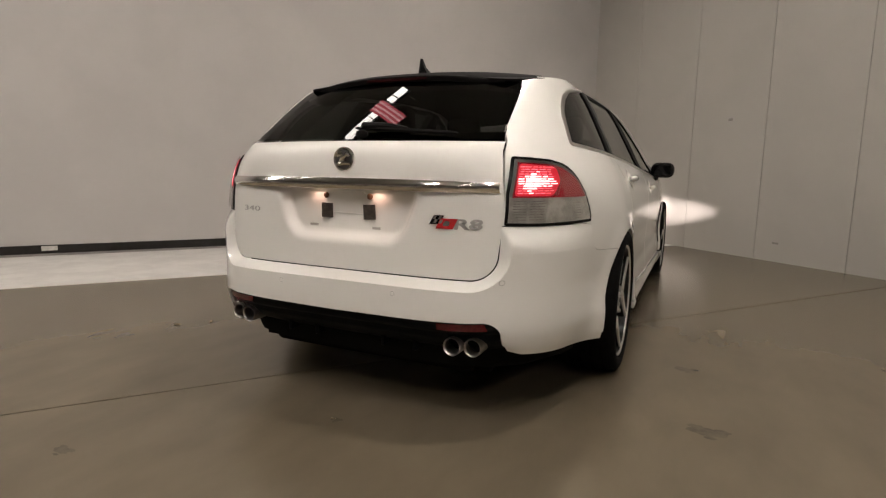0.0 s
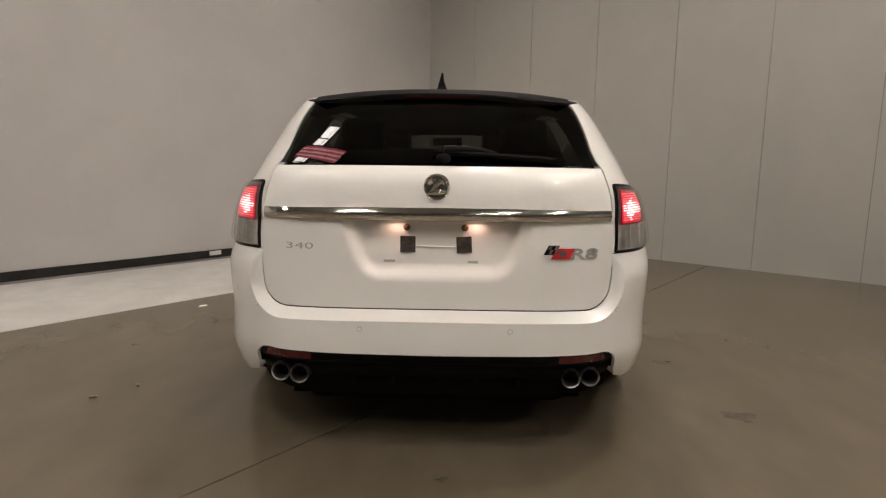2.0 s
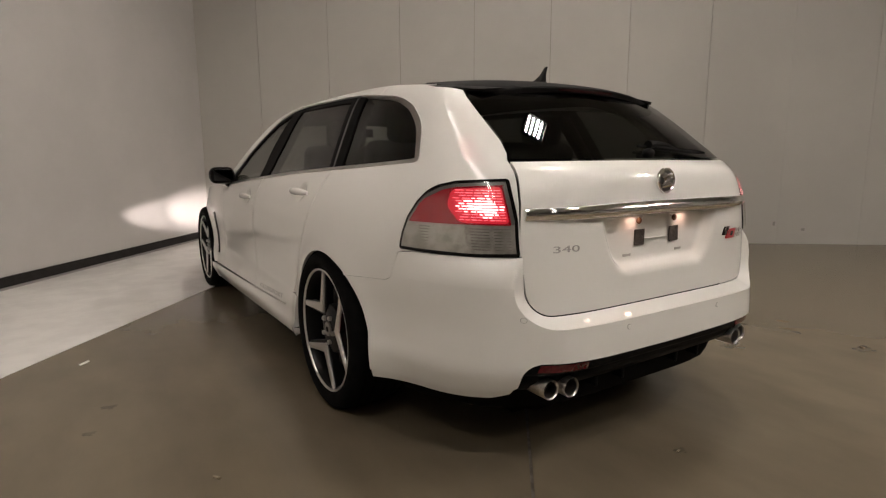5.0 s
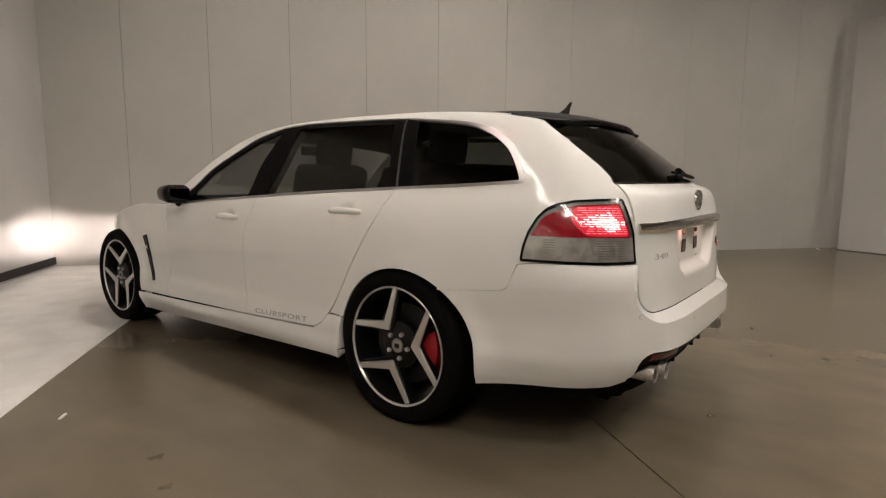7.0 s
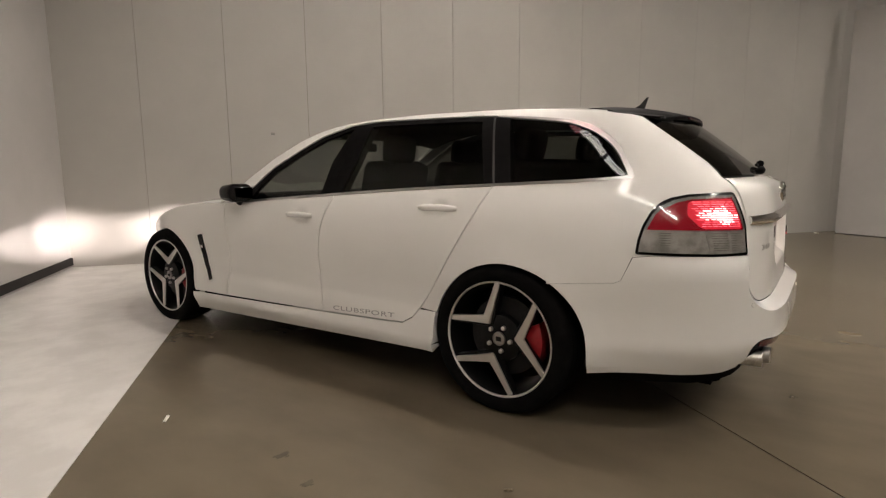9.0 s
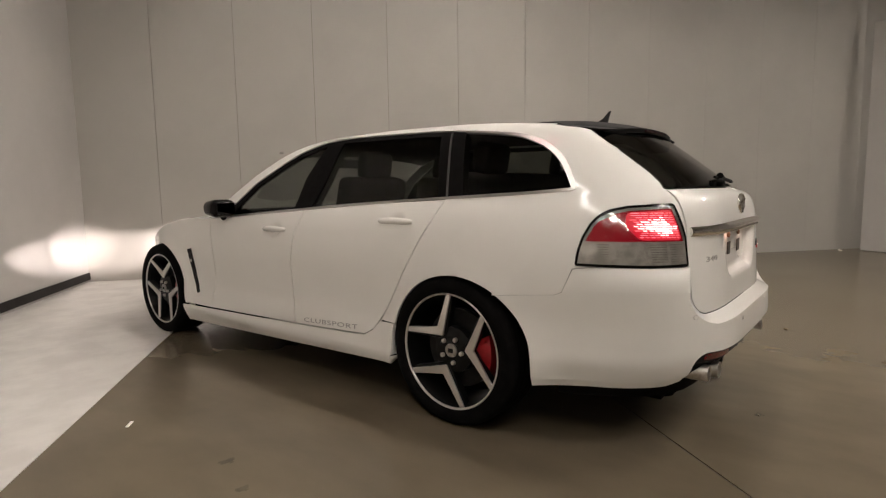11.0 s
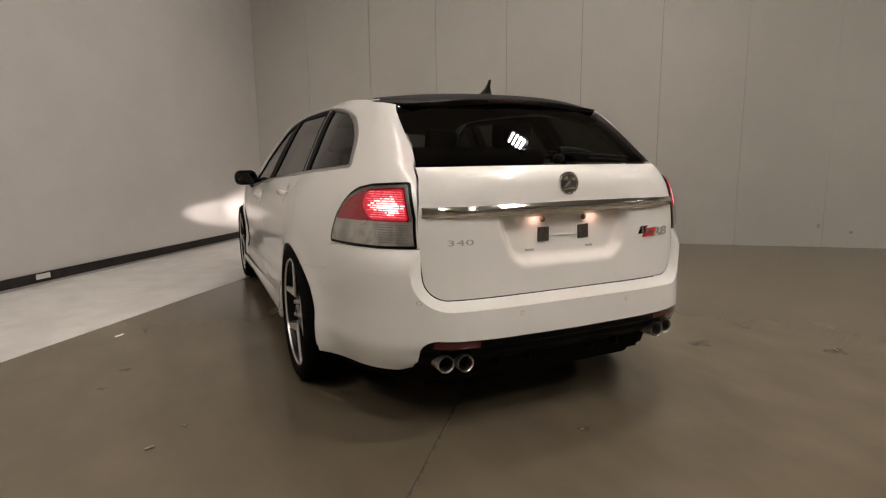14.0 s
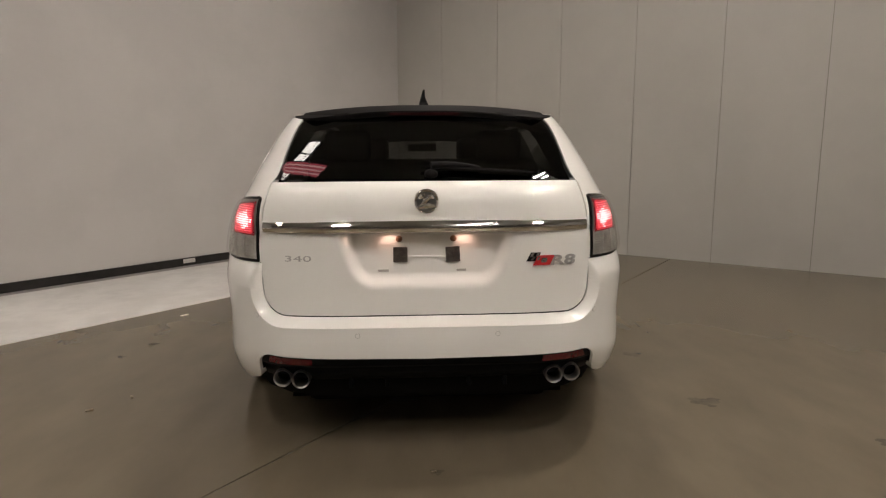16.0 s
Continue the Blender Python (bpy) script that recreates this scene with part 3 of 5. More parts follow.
WINDOW_LINE = [(2.05, 0.925), (1.9, 1.04), (1.77, 1.15), (1.56, 1.262), (1.40, 1.337), (1.19, 1.394), (0.98, 1.408), (0.43, 1.398), (0.21, 1.388), (-0.07, 1.36), (-0.19, 1.343), (-0.27, 1.318), (-0.335, 1.288), (-0.42, 1.22), (-0.485, 1.12), (-0.495, 1.095), (-0.48, 1.084)][1:]
ROOF_LINE = [(-0.3, 1.384), (-0.1, 1.402), (0.2, 1.42), (0.7, 1.43), (1.1, 1.42), (1.35, 1.388), (1.6, 1.313), (1.8, 1.21), (1.98, 1.09), (2.12, 0.985)]


def belt_points(y0, y1, n=8):
    return [(y0 + (y1 - y0) * k / n, belt(y0 + (y1 - y0) * k / n)) for k in range(n + 1)]


def edge_points(rows):
    return [(y, belt(y) if z is None else z) for y, z in rows]


def smooth_points(pts, n=4):
    """An open line of points made round."""
    p = [Vector(v) for v in pts]
    p = [p[0] * 2 - p[1]] + p + [p[-1] * 2 - p[-2]]
    out = []
    for a, b, c, d in zip(p, p[1:], p[2:], p[3:]):
        for k in range(n):
            u = k / n
            out.append(tuple((b * 2 + (c - a) * u + (a * 2 - b * 5 + c * 4 - d) * u * u + (b * 3 - a - c * 3 + d) * u ** 3) / 2))
    return out + [tuple(p[-2])]


WINDOW_LINE = smooth_points(WINDOW_LINE[:-1], 3) + WINDOW_LINE[-1:]


def sides(sx):
    skin = side_skin(sx)
    # rear quarter, roof rail and pillars in one pressing
    pts = [by_y(*e) for e in belt_points(0.12, -0.44, 5)] + [by_y(*e) for e in WINDOW_LINE[::-1]] + [(2.05, 0.925), (2.2, 0.93)]
    pts += [by_y(*e) for e in ROOF_LINE[::-1]]
    pts += [by_x(0.54, 1.352), by_x(0.555, 1.32), by_x(0.567, 1.25), by_x(0.575, 1.15), by_x(0.585, 1.11), by_x(0.597, 1.0895), by_x(0.603, 1.075), by_x(0.623, 0.95), by_x(0.624, 0.786), by_x(0.74, 0.784), by_y(-0.6, 0.782), by_y(-0.537, 0.774), by_y(-0.512, 0.71), by_y(-0.498, 0.678), by_y(-0.47, 0.664), by_y(-0.3, 0.650), by_y(-0.20, 0.642)]
    pts += [by_y(*e) for e in arch(AXLE_R, -0.206, 0.371, 18)] + [(0.489, 0.437)] + [by_y(*e) for e in edge_points(DOOR_C)[::-1][2:-1]]
    panel("body_side", pts, skin, PAINT, car, depth=0.02, step=0.025, gap=0.0015)
    # rear door
    def door_skin(a, z):
        v = skin(a, z)
        for y0, z0 in ((0.392, 0.941), (1.383, 0.871)):
            k = 1 - ((a - y0) / 0.062) ** 2 - ((z - z0) / 0.040) ** 2
            if k > 0:
                v.x -= sx * 0.018 * smooth_step(k)
        return v
    d_rear = tagged(panel("rear_door", edge_points(DOOR_C) + [(0.70, 0.343)] + edge_points(DOOR_B)[::-1] + belt_points(1.14, 0.12, 6)[1:-1], door_skin, PAINT, car, depth=0.02, gap=0.003, step=0.0175))
    d_front = panel("front_door", edge_points(DOOR_B) + [(1.7, 0.307), (2.15, 0.295), (2.11, 0.5), (2.11, 0.72), (2.16, belt(2.16))] + belt_points(2.16, 1.14, 8)[1:-1], door_skin, PAINT, car, depth=0.02, step=0.0175, gap=0.003)
    for door, y0, zz in ((d_rear, 0.392, 0.941), (d_front, 1.383, 0.871)):
        handle(door, y0, zz, sx)
    # sill
    sill = [(0.382, 0.437), (0.491, 0.434)] + edge_points(DOOR_C)[::-1][:2][::-1] + [(0.70, 0.341), (1.192, 0.320), (1.7, 0.305), (2.15, 0.293), (2.53, 0.285), (2.54, 0.155), (1.2, 0.200), (0.395, 0.229), (0.389, 0.32)]
    panel("side_skirt", sill, lambda a, z: skin(a, z) + Vector((sx * (0.006 + 0.02 * smooth_step(0.315 - z, 0, 0.05)), 0, 0)), PAINT, car, depth=0.09)
    # front wing
    pts = [(2.16, belt(2.16)), (2.11, 0.72), (2.11, 0.5), (2.15, 0.295), (2.53, 0.287)] + arch(AXLE_F, -0.378, 0.369, 18) + [(3.32, 0.40), (3.36, 0.57), (3.50, 0.575), (3.54, 0.64), (3.45, 0.685), (3.33, 0.715), (3.15, 0.775), (2.96, 0.835), (2.73, 0.883), (2.45, 0.915)]
    panel("front_wing", pts, skin, PAINT, car, depth=0.02)
    vent = panel("wing_vent", [(2.465, 0.69), (2.41, 0.70), (2.395, 0.62), (2.372, 0.50), (2.322, 0.388), (2.35, 0.378), (2.41, 0.48), (2.442, 0.58)], skin, BLACK_GLOSS, car, "gloss black wing vent blade", step=0.02, gap=0, lift=0.006, depth=0.008)
    panel("vent_badge", [(2.446, 0.622), (2.408, 0.622), (2.404, 0.602), (2.442, 0.602)], skin, CHROME, vent, step=0.02, gap=0, lift=0.010, depth=0.006)
    windows(sx, skin)
    lamp(sx, skin)
    mirror(sx)
    # arch liners and brackets
    for c in (AXLE_R, AXLE_F):
        bm = bmesh.new()
        rows = []
        for k in range(25):
            t = math.pi * k / 24 * 1.06 - 0.09
            rows.append([bm.verts.new((sx * x, c + (ARCH_Y - 0.003) * math.cos(t), 0.345 + (ARCH_Z - 0.003) * math.sin(t))) for x in (0.897, 0.60)])
        for r0, r1 in zip(rows, rows[1:]):
            bm.faces.new((r0[0], r0[1], r1[1], r1[0]))
        bm.faces.new([r[1] for r in rows])
        part("arch_liner", bm, GAP, car, smooth=True)


def handle(door, y0, z0, sx):
    bm = bmesh.new()
    x = abs(body(y0, z0).x)
    path = []
    for k in range(9):
        s = k / 8
        path.append((sx * (x + 0.030 - 0.026 * abs(2 * s - 1) ** 4), y0 - 0.11 + 0.22 * s, z0 + 0.002 + 0.004 * math.sin(math.pi * s)))
    tube(bm, path, [0.010, 0.0145, 0.016, 0.0165, 0.0165, 0.0165, 0.016, 0.0145, 0.010], 12)
    bmesh.ops.scale(bm, vec=(0.72, 1, 1.0), space=Matrix.Translation((-sx * (x + 0.02), 0, 0)), verts=bm.verts)
    part("handle", bm, PAINT, door, smooth=True)


def windows(sx, skin):
    # bright surround: belt strip and the bow behind the rear window
    strip = [by_y(y, z - 0.002) for y, z in belt_points(-0.47, 2.02, 12)] + [by_y(y, z + 0.010) for y, z in belt_points(2.02, -0.47, 12)]
    panel("belt_trim", strip, skin, SATIN, car, "satin bright metal strip", step=0.012, gap=0, lift=0.002, depth=0.01)
    bow_o = [(0.2, 1.389), (-0.07, 1.361), (-0.19, 1.344), (-0.27, 1.32), (-0.335, 1.29), (-0.42, 1.222), (-0.485, 1.122), (-0.497, 1.094), (-0.482, 1.083), (-0.44, 1.081)]
    bow_i = [(-0.42, 1.092), (-0.466, 1.096), (-0.470, 1.110), (-0.402, 1.210), (-0.320, 1.2755), (-0.258, 1.305), (-0.183, 1.331), (-0.065, 1.350), (0.2, 1.381)]
    panel("window_bow_trim", [by_y(*p) for p in smooth_points(bow_o) + smooth_points(bow_i)], skin, SATIN, car, "satin bright metal window bow", step=0.012, gap=0, lift=0.0015, depth=0.012)
    # black frames
    strip_o = [(2.03, 0.93), (1.9, 1.035), (1.77, 1.147), (1.56, 1.259), (1.40, 1.334), (1.19, 1.391), (0.98, 1.405), (0.43, 1.395), (0.21, 1.385)]
    strip_i = [(0.21, 1.362), (0.43, 1.372), (0.98, 1.381), (1.18, 1.368), (1.38, 1.312), (1.54, 1.238), (1.74, 1.128), (1.84, 1.035), (1.90, 0.945)]
    panel("window_frame", [by_y(*p) for p in strip_o + strip_i], skin, PILLAR_BLACK, car, "gloss black window frame", step=0.02, gap=0, lift=-0.003, depth=0.02)
    panel("b_pillar", [by_y(*p) for p in ((1.03, 1.40), (1.16, 1.39), (1.25, 1.18), (1.26, 0.985), (1.10, 0.995), (1.055, 1.18))], skin, PILLAR_BLACK, car, step=0.03, gap=0, lift=-0.002, depth=0.05)
    panel("c_pillar", [by_y(*p) for p in ((0.29, 1.388), (0.13, 1.378), (0.03, 1.052), (0.17, 1.046))], skin, PILLAR_BLACK, car, step=0.03, gap=0, lift=-0.002, depth=0.05)
    panel("pillar_trim", [by_y(*p) for p in ((0.222, 1.384), (0.212, 1.383), (0.112, 1.052), (0.122, 1.051))], skin, DARK_TRIM, car, "thin dark metal strip between the windows", step=0.01, gap=0, lift=0.002, depth=0.008)
    qf = [(0.13, 1.378), (-0.06, 1.352), (-0.18, 1.332), (-0.26, 1.306), (-0.32, 1.278), (-0.40, 1.21), (-0.468, 1.112), (-0.46, 1.088), (-0.27, 1.078), (0.03, 1.06)]
    qf = smooth_points(qf[:8], 3) + qf[8:]
    panes = (("quarter_window", qf),
             ("rear_door_window", [(1.07, 1.402), (0.98, 1.403), (0.43, 1.394), (0.27, 1.386), (0.15, 1.05), (0.63, 1.026), (1.12, 0.992), (1.08, 1.18)]),
             ("front_door_window", [(1.14, 1.396), (1.19, 1.389), (1.40, 1.33), (1.56, 1.255), (1.77, 1.143), (1.88, 1.04), (2.0, 0.93), (1.28, 0.98), (1.22, 1.0), (1.23, 1.18)]))
    for name, pts in panes:
        panel(name, [by_y(*p) for p in pts], skin, SIDE_GLASS, car, "dark tinted side window", step=0.04, gap=0, lift=-0.008, depth=0)


LAMP = [("y", -0.545, 0.788), ("y", -0.550, 0.845), ("y", -0.562, 0.90), ("y", -0.584, 0.953), ("y", -0.608, 0.985), ("y", -0.645, 1.008), ("y", -0.70, 1.021), ("x", 0.685, 1.026), ("x", 0.629, 1.029), ("x", 0.632, 0.90), ("x", 0.632, 0.786), ("x", 0.75, 0.783)]


def lamp(sx, skin):
    pts = [by_y(p, z) if k == "y" else by_x(p, z) for k, p, z in LAMP]
    loop = [Vector(p) for p in pts]

    def cut(l, z, above):
        out = []
        for p, q in zip(l, l[1:] + l[:1]):
            if (p.y >= z) == above:
                out.append(p)
            if (p.y >= z) != (q.y >= z):
                out.append(p.lerp(q, (z - p.y) / (q.y - p.y)))
        return [tuple(v) for v in out]
    rl = round_loop(pts, 0.02, ((0, 0.012), (8, 0.012), (10, 0.012)))
    root = panel("tail_lamp", pts, skin, BLACK_GLOSS, car, "tail lamp with a lit red upper half and a clear lower half", step=0.02, gap=0, lift=0.004, depth=0.02, rounding=((0, 0.012), (8, 0.012), (10, 0.012)))
    s1 = shrink(rl, 0.011)
    panel("reflector", [tuple(v) for v in s1], skin, REFLECT_SILVER, root, "silver lamp reflector", step=0.02, gap=0, lift=0.0055, depth=0)
    panel("bezel", cut(s1, 0.886, True), skin, DARK_TRIM, root, "dark metal lamp bezel", step=0.02, gap=0, lift=0.0062, depth=0)
    panel("red_lens", cut(shrink(rl, 0.022), 0.884, True), skin, RED_LENS, root, "red plastic lens", step=0.02, gap=0, lift=0.009, depth=0.004)
    lit = [by_x(0.655, 1.002), by_x(0.655, 0.889), by_x(0.760, 0.889), by_x(0.772, 0.94), by_x(0.750, 0.992)]
    panel("lit_chamber", lit, skin, RED_GLOW, root, "glowing red lamp chamber", step=0.015, gap=0, lift=0.0105, depth=0.001, rounding=[(i, 0.015) for i in range(5)])
    # broken bright streaks of the faceted reflector, closed up to a white core in the middle
    for k in range(12):
        z = 0.899 + 0.0082 * k
        w = max(0.0, 1 - abs(k - 4.6) / 5.2)
        x = 0.660 + random.uniform(0, 0.004)
        while x < 0.752 - 0.0035 * max(0, k - 6):
            x1 = x + random.uniform(0.006, 0.017)
            near = w - abs(x - 0.690) * (11 if x > 0.690 else 22) + random.uniform(-0.14, 0.14)
            h = random.uniform(0.0026, 0.0034) if near > 0.42 else random.uniform(0.0016, 0.0026) if near > 0.1 else random.uniform(0.0007, 0.0015)
            if near > -0.75:
                panel("bright_stripe", [by_x(x, z - h), by_x(x1, z - h), by_x(x1, z + h), by_x(x, z + h)], skin, HOT_GLOW if near > 0.1 else PINK_GLOW, root, step=0.02, gap=0, lift=0.0118, depth=0.0005)
            x = x1 + (0.0 if near > 0.42 else random.uniform(0.0015, 0.005))
    for k in range(8):
        z = 0.806 + 0.0092 * k
        for p in ([by_x(0.655, z), by_x(0.694, z), by_x(0.694, z + 0.0030), by_x(0.655, z + 0.0030)], [by_x(0.704, z), by_x(0.744, z), by_x(0.744, z + 0.0030), by_x(0.704, z + 0.0030)], [by_y(-0.665, z), by_y(-0.625, z), by_y(-0.625, z + 0.0030), by_y(-0.665, z + 0.0030)]):
            panel("reflector_rib", p, skin, RIB_GREY, root, step=0.03, gap=0, lift=0.007, depth=0.002)
    for x in (0.699, 0.752):
        panel("chamber_wall", [by_x(x - 0.002, 0.803), by_x(x + 0.002, 0.803), by_x(x + 0.002, 0.882), by_x(x - 0.002, 0.882)], skin, REFLECT_SILVER, root, step=0.02, gap=0, lift=0.008, depth=0.003)
    panel("clear_cover", [tuple(v) for v in s1], skin, CLEAR_LENS, root, "clear glossy lens cover", step=0.02, gap=0, lift=0.015, depth=0)


def mirror(sx):
    root = new("door_mirror")
    root.parent = car
    root["label"] = "gloss black door mirror"
    bm = bmesh.new()
    box(bm, (0.185, 0.19, 0.128), None, 0.052, 5)
    for v in bm.verts:
        k = (v.co.y + 0.1) / 0.2
        v.co.x *= 1 - 0.28 * k
        v.co.z *= 1 - 0.30 * k
    bmesh.ops.transform(bm, matrix=Matrix.Translation((sx * 0.966, 1.955, 0.994)), verts=bm.verts)
    part("shell", bm, BLACK_GLOSS, root, smooth=True, sharp=50)
    bm = bmesh.new()
    box(bm, (0.125, 0.006, 0.075), pose(sx * 0.966, 1.859, 0.994), 0.0025)
    part("mirror_glass", bm, DARKENED_MIRROR, root, "mirror glass darkened in place of a dark reflection")
    bm = bmesh.new()
    tube(bm, [(sx * 0.92, 1.98, 0.935), (sx * 0.88, 2.0, 0.925), (sx * 0.84, 2.0, 0.93)], [0.022, 0.026, 0.03], 10)
    part("stalk", bm, BLACK_PLASTIC, root, smooth=True)


both(sides)


# tailgate with the number plate recess
def recess(x, z):
    """How far inside the number plate recess a place lies, in metres."""
    w = 0.268 + 0.05 * smooth_step(z, 0.70, 0.90)
    r = 0.075
    qx, qz = abs(x) - (w - r), 0.703 + r - z
    return r - math.hypot(qx, qz) if qx > 0 and qz > 0 else r - max(qx, qz)


def tailgate_skin(t, z):
    v = tail(t, z)
    v.y += 0.038 * smooth_step(recess(v.x, z), -0.012, 0.034) * smooth_step(0.925 - z, 0, 0.02)
    return v


ARC_X, ARC_Z = 0.527, 0.682


def corner_arc(r, n=12):
    """The lower corner shared by tailgate and bumper, from below to outside."""
    return [(ARC_X + r * math.sin(math.pi / 2 * k / n), ARC_Z - r * math.cos(math.pi / 2 * k / n)) for k in range(n + 1)]


pts = [(0, 0.588)] + corner_arc(0.0935) + [(0.6195, 0.95), (0.597, 1.0845), (0.3, 1.0868), (0, 1.0872)]
pts += [(-x, z) for x, z in pts[::-1][1:-1]]
tailgate = panel("tailgate", [tail_x(*p) for p in pts], tailgate_skin, PAINT, car, "white tailgate with a bare number plate recess", step=0.0125, depth=0.03, gap=0.0015)


def bumper_skin(t, z):
    v = tail(t, z)
    e = 0.004
    d = tail(t + e, z) - tail(t - e, z)
    out = Vector((d.y, -d.x, 0)).normalized()
    qx, qz = abs(v.x) - ARC_X, ARC_Z - z
    dist = (math.hypot(qx, qz) if qx > 0 and qz > 0 else max(qx, qz)) - 0.0965
    s = min(1.0, max(0.0, (0.784 - z) / 0.094))
    k = min(1.0, max(0.0, dist / LEDGE), s * (2 - s)) * smooth_step(-0.46 - v.y, 0, 0.42)
    roll = 0.035 * smooth_step(0.45 - z, 0, 0.2) * smooth_step(-0.3 - v.y, 0, 0.3)
    return v + out * ((0.054 - 0.024 * smooth_step(abs(v.x), 0.5, 0.67)) * k - roll)


LEDGE = 0.029


def side_t(y, z):
    return (by_y(y, z)[0] + SPLIT + 1, z)


opening = [(0.572 + 0.062 * math.sin(math.pi / 2 * k / 8), 0.386 + 0.062 * math.cos(math.pi / 2 * k / 8)) for k in range(9)]
face = [tail_x(0, 0.439), tail_x(0.35, 0.443)] + [tail_x(*p) for p in opening] + [tail_x(0.638, 0.358), tail_x(0.652, 0.346), tail_x(0.70, 0.338), tail_x(0.76, 0.331), side_t(-0.6, 0.317), side_t(-0.378, 0.300)]
face += [side_t(*p) for p in arch(AXLE_R, -0.380, -0.206, 10)] + [side_t(-0.20, 0.642), side_t(-0.3, 0.650), side_t(-0.47, 0.664), side_t(-0.498, 0.678), side_t(-0.505, 0.694)]
crease = [side_t(-0.6, 0.69), tail_x(0.80, 0.69), tail_x(0.74, 0.69), tail_x(0.69, 0.69), tail_x(ARC_X + 0.0965 + LEDGE, 0.69)] + [tail_x(*p) for p in corner_arc(0.0965 + LEDGE)[::-1]] + [tail_x(0.3, 0.5565), tail_x(0, 0.5565)]
face += crease
bumper = panel("rear_bumper", face + [(-t, z) for t, z in face[::-1][1:-1]], bumper_skin, PAINT, car, step=0.0135, depth=0.012, gap=0)
ledge = [side_t(-0.505, 0.694), side_t(-0.512, 0.71), side_t(-0.539, 0.774), side_t(-0.6, 0.782), tail_x(0.74, 0.784), tail_x(0.625, 0.784)] + [tail_x(*p) for p in corner_arc(0.0965)[::-1]] + [tail_x(0.3, 0.5855), tail_x(0, 0.5855)]
ledge = crease + [(t, z) for t, z in ledge[::-1]]
for sx in (-1, 1):
    panel("bumper_ledge", [(sx * t, z) for t, z in ledge], bumper_skin, PAINT, bumper, step=0.0125, depth=0.012, gap=0)
lip = [tail_x(0.640, 0.360), tail_x(0.652, 0.349), tail_x(0.70, 0.337), tail_x(0.76, 0.330), side_t(-0.6, 0.316), side_t(-0.378, 0.299), side_t(-0.378, 0.268), side_t(-0.6, 0.287), tail_x(0.76, 0.301), tail_x(0.70, 0.309), tail_x(0.655, 0.328)]
for sx in (-1, 1):
    panel("bumper_lip", [(sx * t, z) for t, z in lip], bumper_skin, PAINT, bumper, step=0.0135, depth=0.03, gap=0.0012, lift=-0.004)
for x, z in ((0.257, 0.529), (-0.257, 0.529), (0.628, 0.590), (-0.628, 0.590)):
    t = tail_x(x, z)[0]
    for rad, mat, nm, lf in ((0.0095, SENSOR, "parking_sensor", 0.0012), (0.0078, PAINT, "sensor_face", 0.0022)):
        q = [(t + rad * 1.15 * math.cos(a * math.pi / 6), z + rad * math.sin(a * math.pi / 6)) for a in range(12)]
        panel(nm, q, bumper_skin, mat, bumper, "round parking sensor" if mat is SENSOR else "", step=0.006, gap=0, lift=lf, depth=0.003)


# lower black diffuser with its reflectors
def diffuser_skin(t, z):
    v = bumper_skin(t, max(z, 0.40))
    v.z = z
    v.y += 0.012 + 0.03 * smooth_step(0.409 - z, 0, 0.02) + 0.02 * smooth_step(0.372 - z, 0, 0.02) + 0.30 * smooth_step(0.36 - z, 0, 0.16)
    return v


dh = [tail_x(0, 0.447), tail_x(0.35, 0.451)] + [tail_x(0.572 + (x - 0.572) * 1.13, 0.386 + (z - 0.386) * 1.13) for x, z in opening] + [tail_x(0.648, 0.352), tail_x(0.62, 0.325), tail_x(0.3, 0.31), tail_x(0, 0.307)]
diffuser = panel("rear_diffuser", dh + [(-t, z) for t, z in dh[::-1][1:-1]], diffuser_skin, DIFFUSER, car, "satin black rear diffuser", step=0.0125, gap=0, depth=0.02)
for sx in (-1, 1):
    r = [tail_x(sx * 0.425, 0.413), tail_x(sx * 0.588, 0.415), tail_x(sx * 0.578, 0.441), tail_x(sx * 0.425, 0.437)]
    panel("rear_reflector", r, diffuser_skin, RED_REFLECTOR, diffuser, "dark red reflector strip", step=0.02, gap=0, lift=0.003, depth=0.003)
    for x0 in (0.16, 0.30):
        bm = bmesh.new()
        box(bm, (0.016, 0.14, 0.05), Matrix.Translation((sx * x0, -0.88, 0.315)), 0.005)
        part("diffuser_fin", bm, DIFFUSER, diffuser)
    for x0 in (0.481, 0.553):
        tip = new("exhaust_tip")
        tip.parent = car
        tip["label"] = "round brushed steel exhaust tip"
        bm = bmesh.new()
        lathe(bm, [(0.028, 0.18), (0.0340, 0.13), (0.0340, -0.006), (0.0325, -0.009), (0.0285, -0.004), (0.0275, 0.10)], 32)
        bmesh.ops.transform(bm, matrix=Matrix.Translation((sx * x0, -0.995 + 0.02 * (x0 > 0.5), 0.349)) @ Matrix.Rotation(radians(90), 4, "Z"), verts=bm.verts)
        part("pipe", bm, TIP_STEEL, tip, smooth=True)
        bm = bmesh.new()
        bmesh.ops.create_circle(bm, cap_ends=True, radius=0.0285, segments=24, matrix=pose(sx * x0, -0.935, 0.349, 90))
        part("bore", bm, SOOT_SHADE, tip)

# rear window, wiper, spoiler, fin
gp = [(-0.594, 1.0895), (0, 1.0895), (0.594, 1.0895), (0.582, 1.11), (0.572, 1.15), (0.563, 1.25), (0.55, 1.32), (0.52, 1.365), (0, 1.368), (-0.52, 1.365), (-0.55, 1.32), (-0.563, 1.25), (-0.572, 1.15), (-0.582, 1.11)]
rear_window = panel("rear_window", [tail_x(*p) for p in gp], tail, REAR_GLASS, car, "dark tinted rear window", step=0.02, gap=0.003, depth=0)
wiper = new("rear_wiper")
wiper.parent = car
wiper["label"] = "black rear wiper lying along the glass"
bm = bmesh.new()
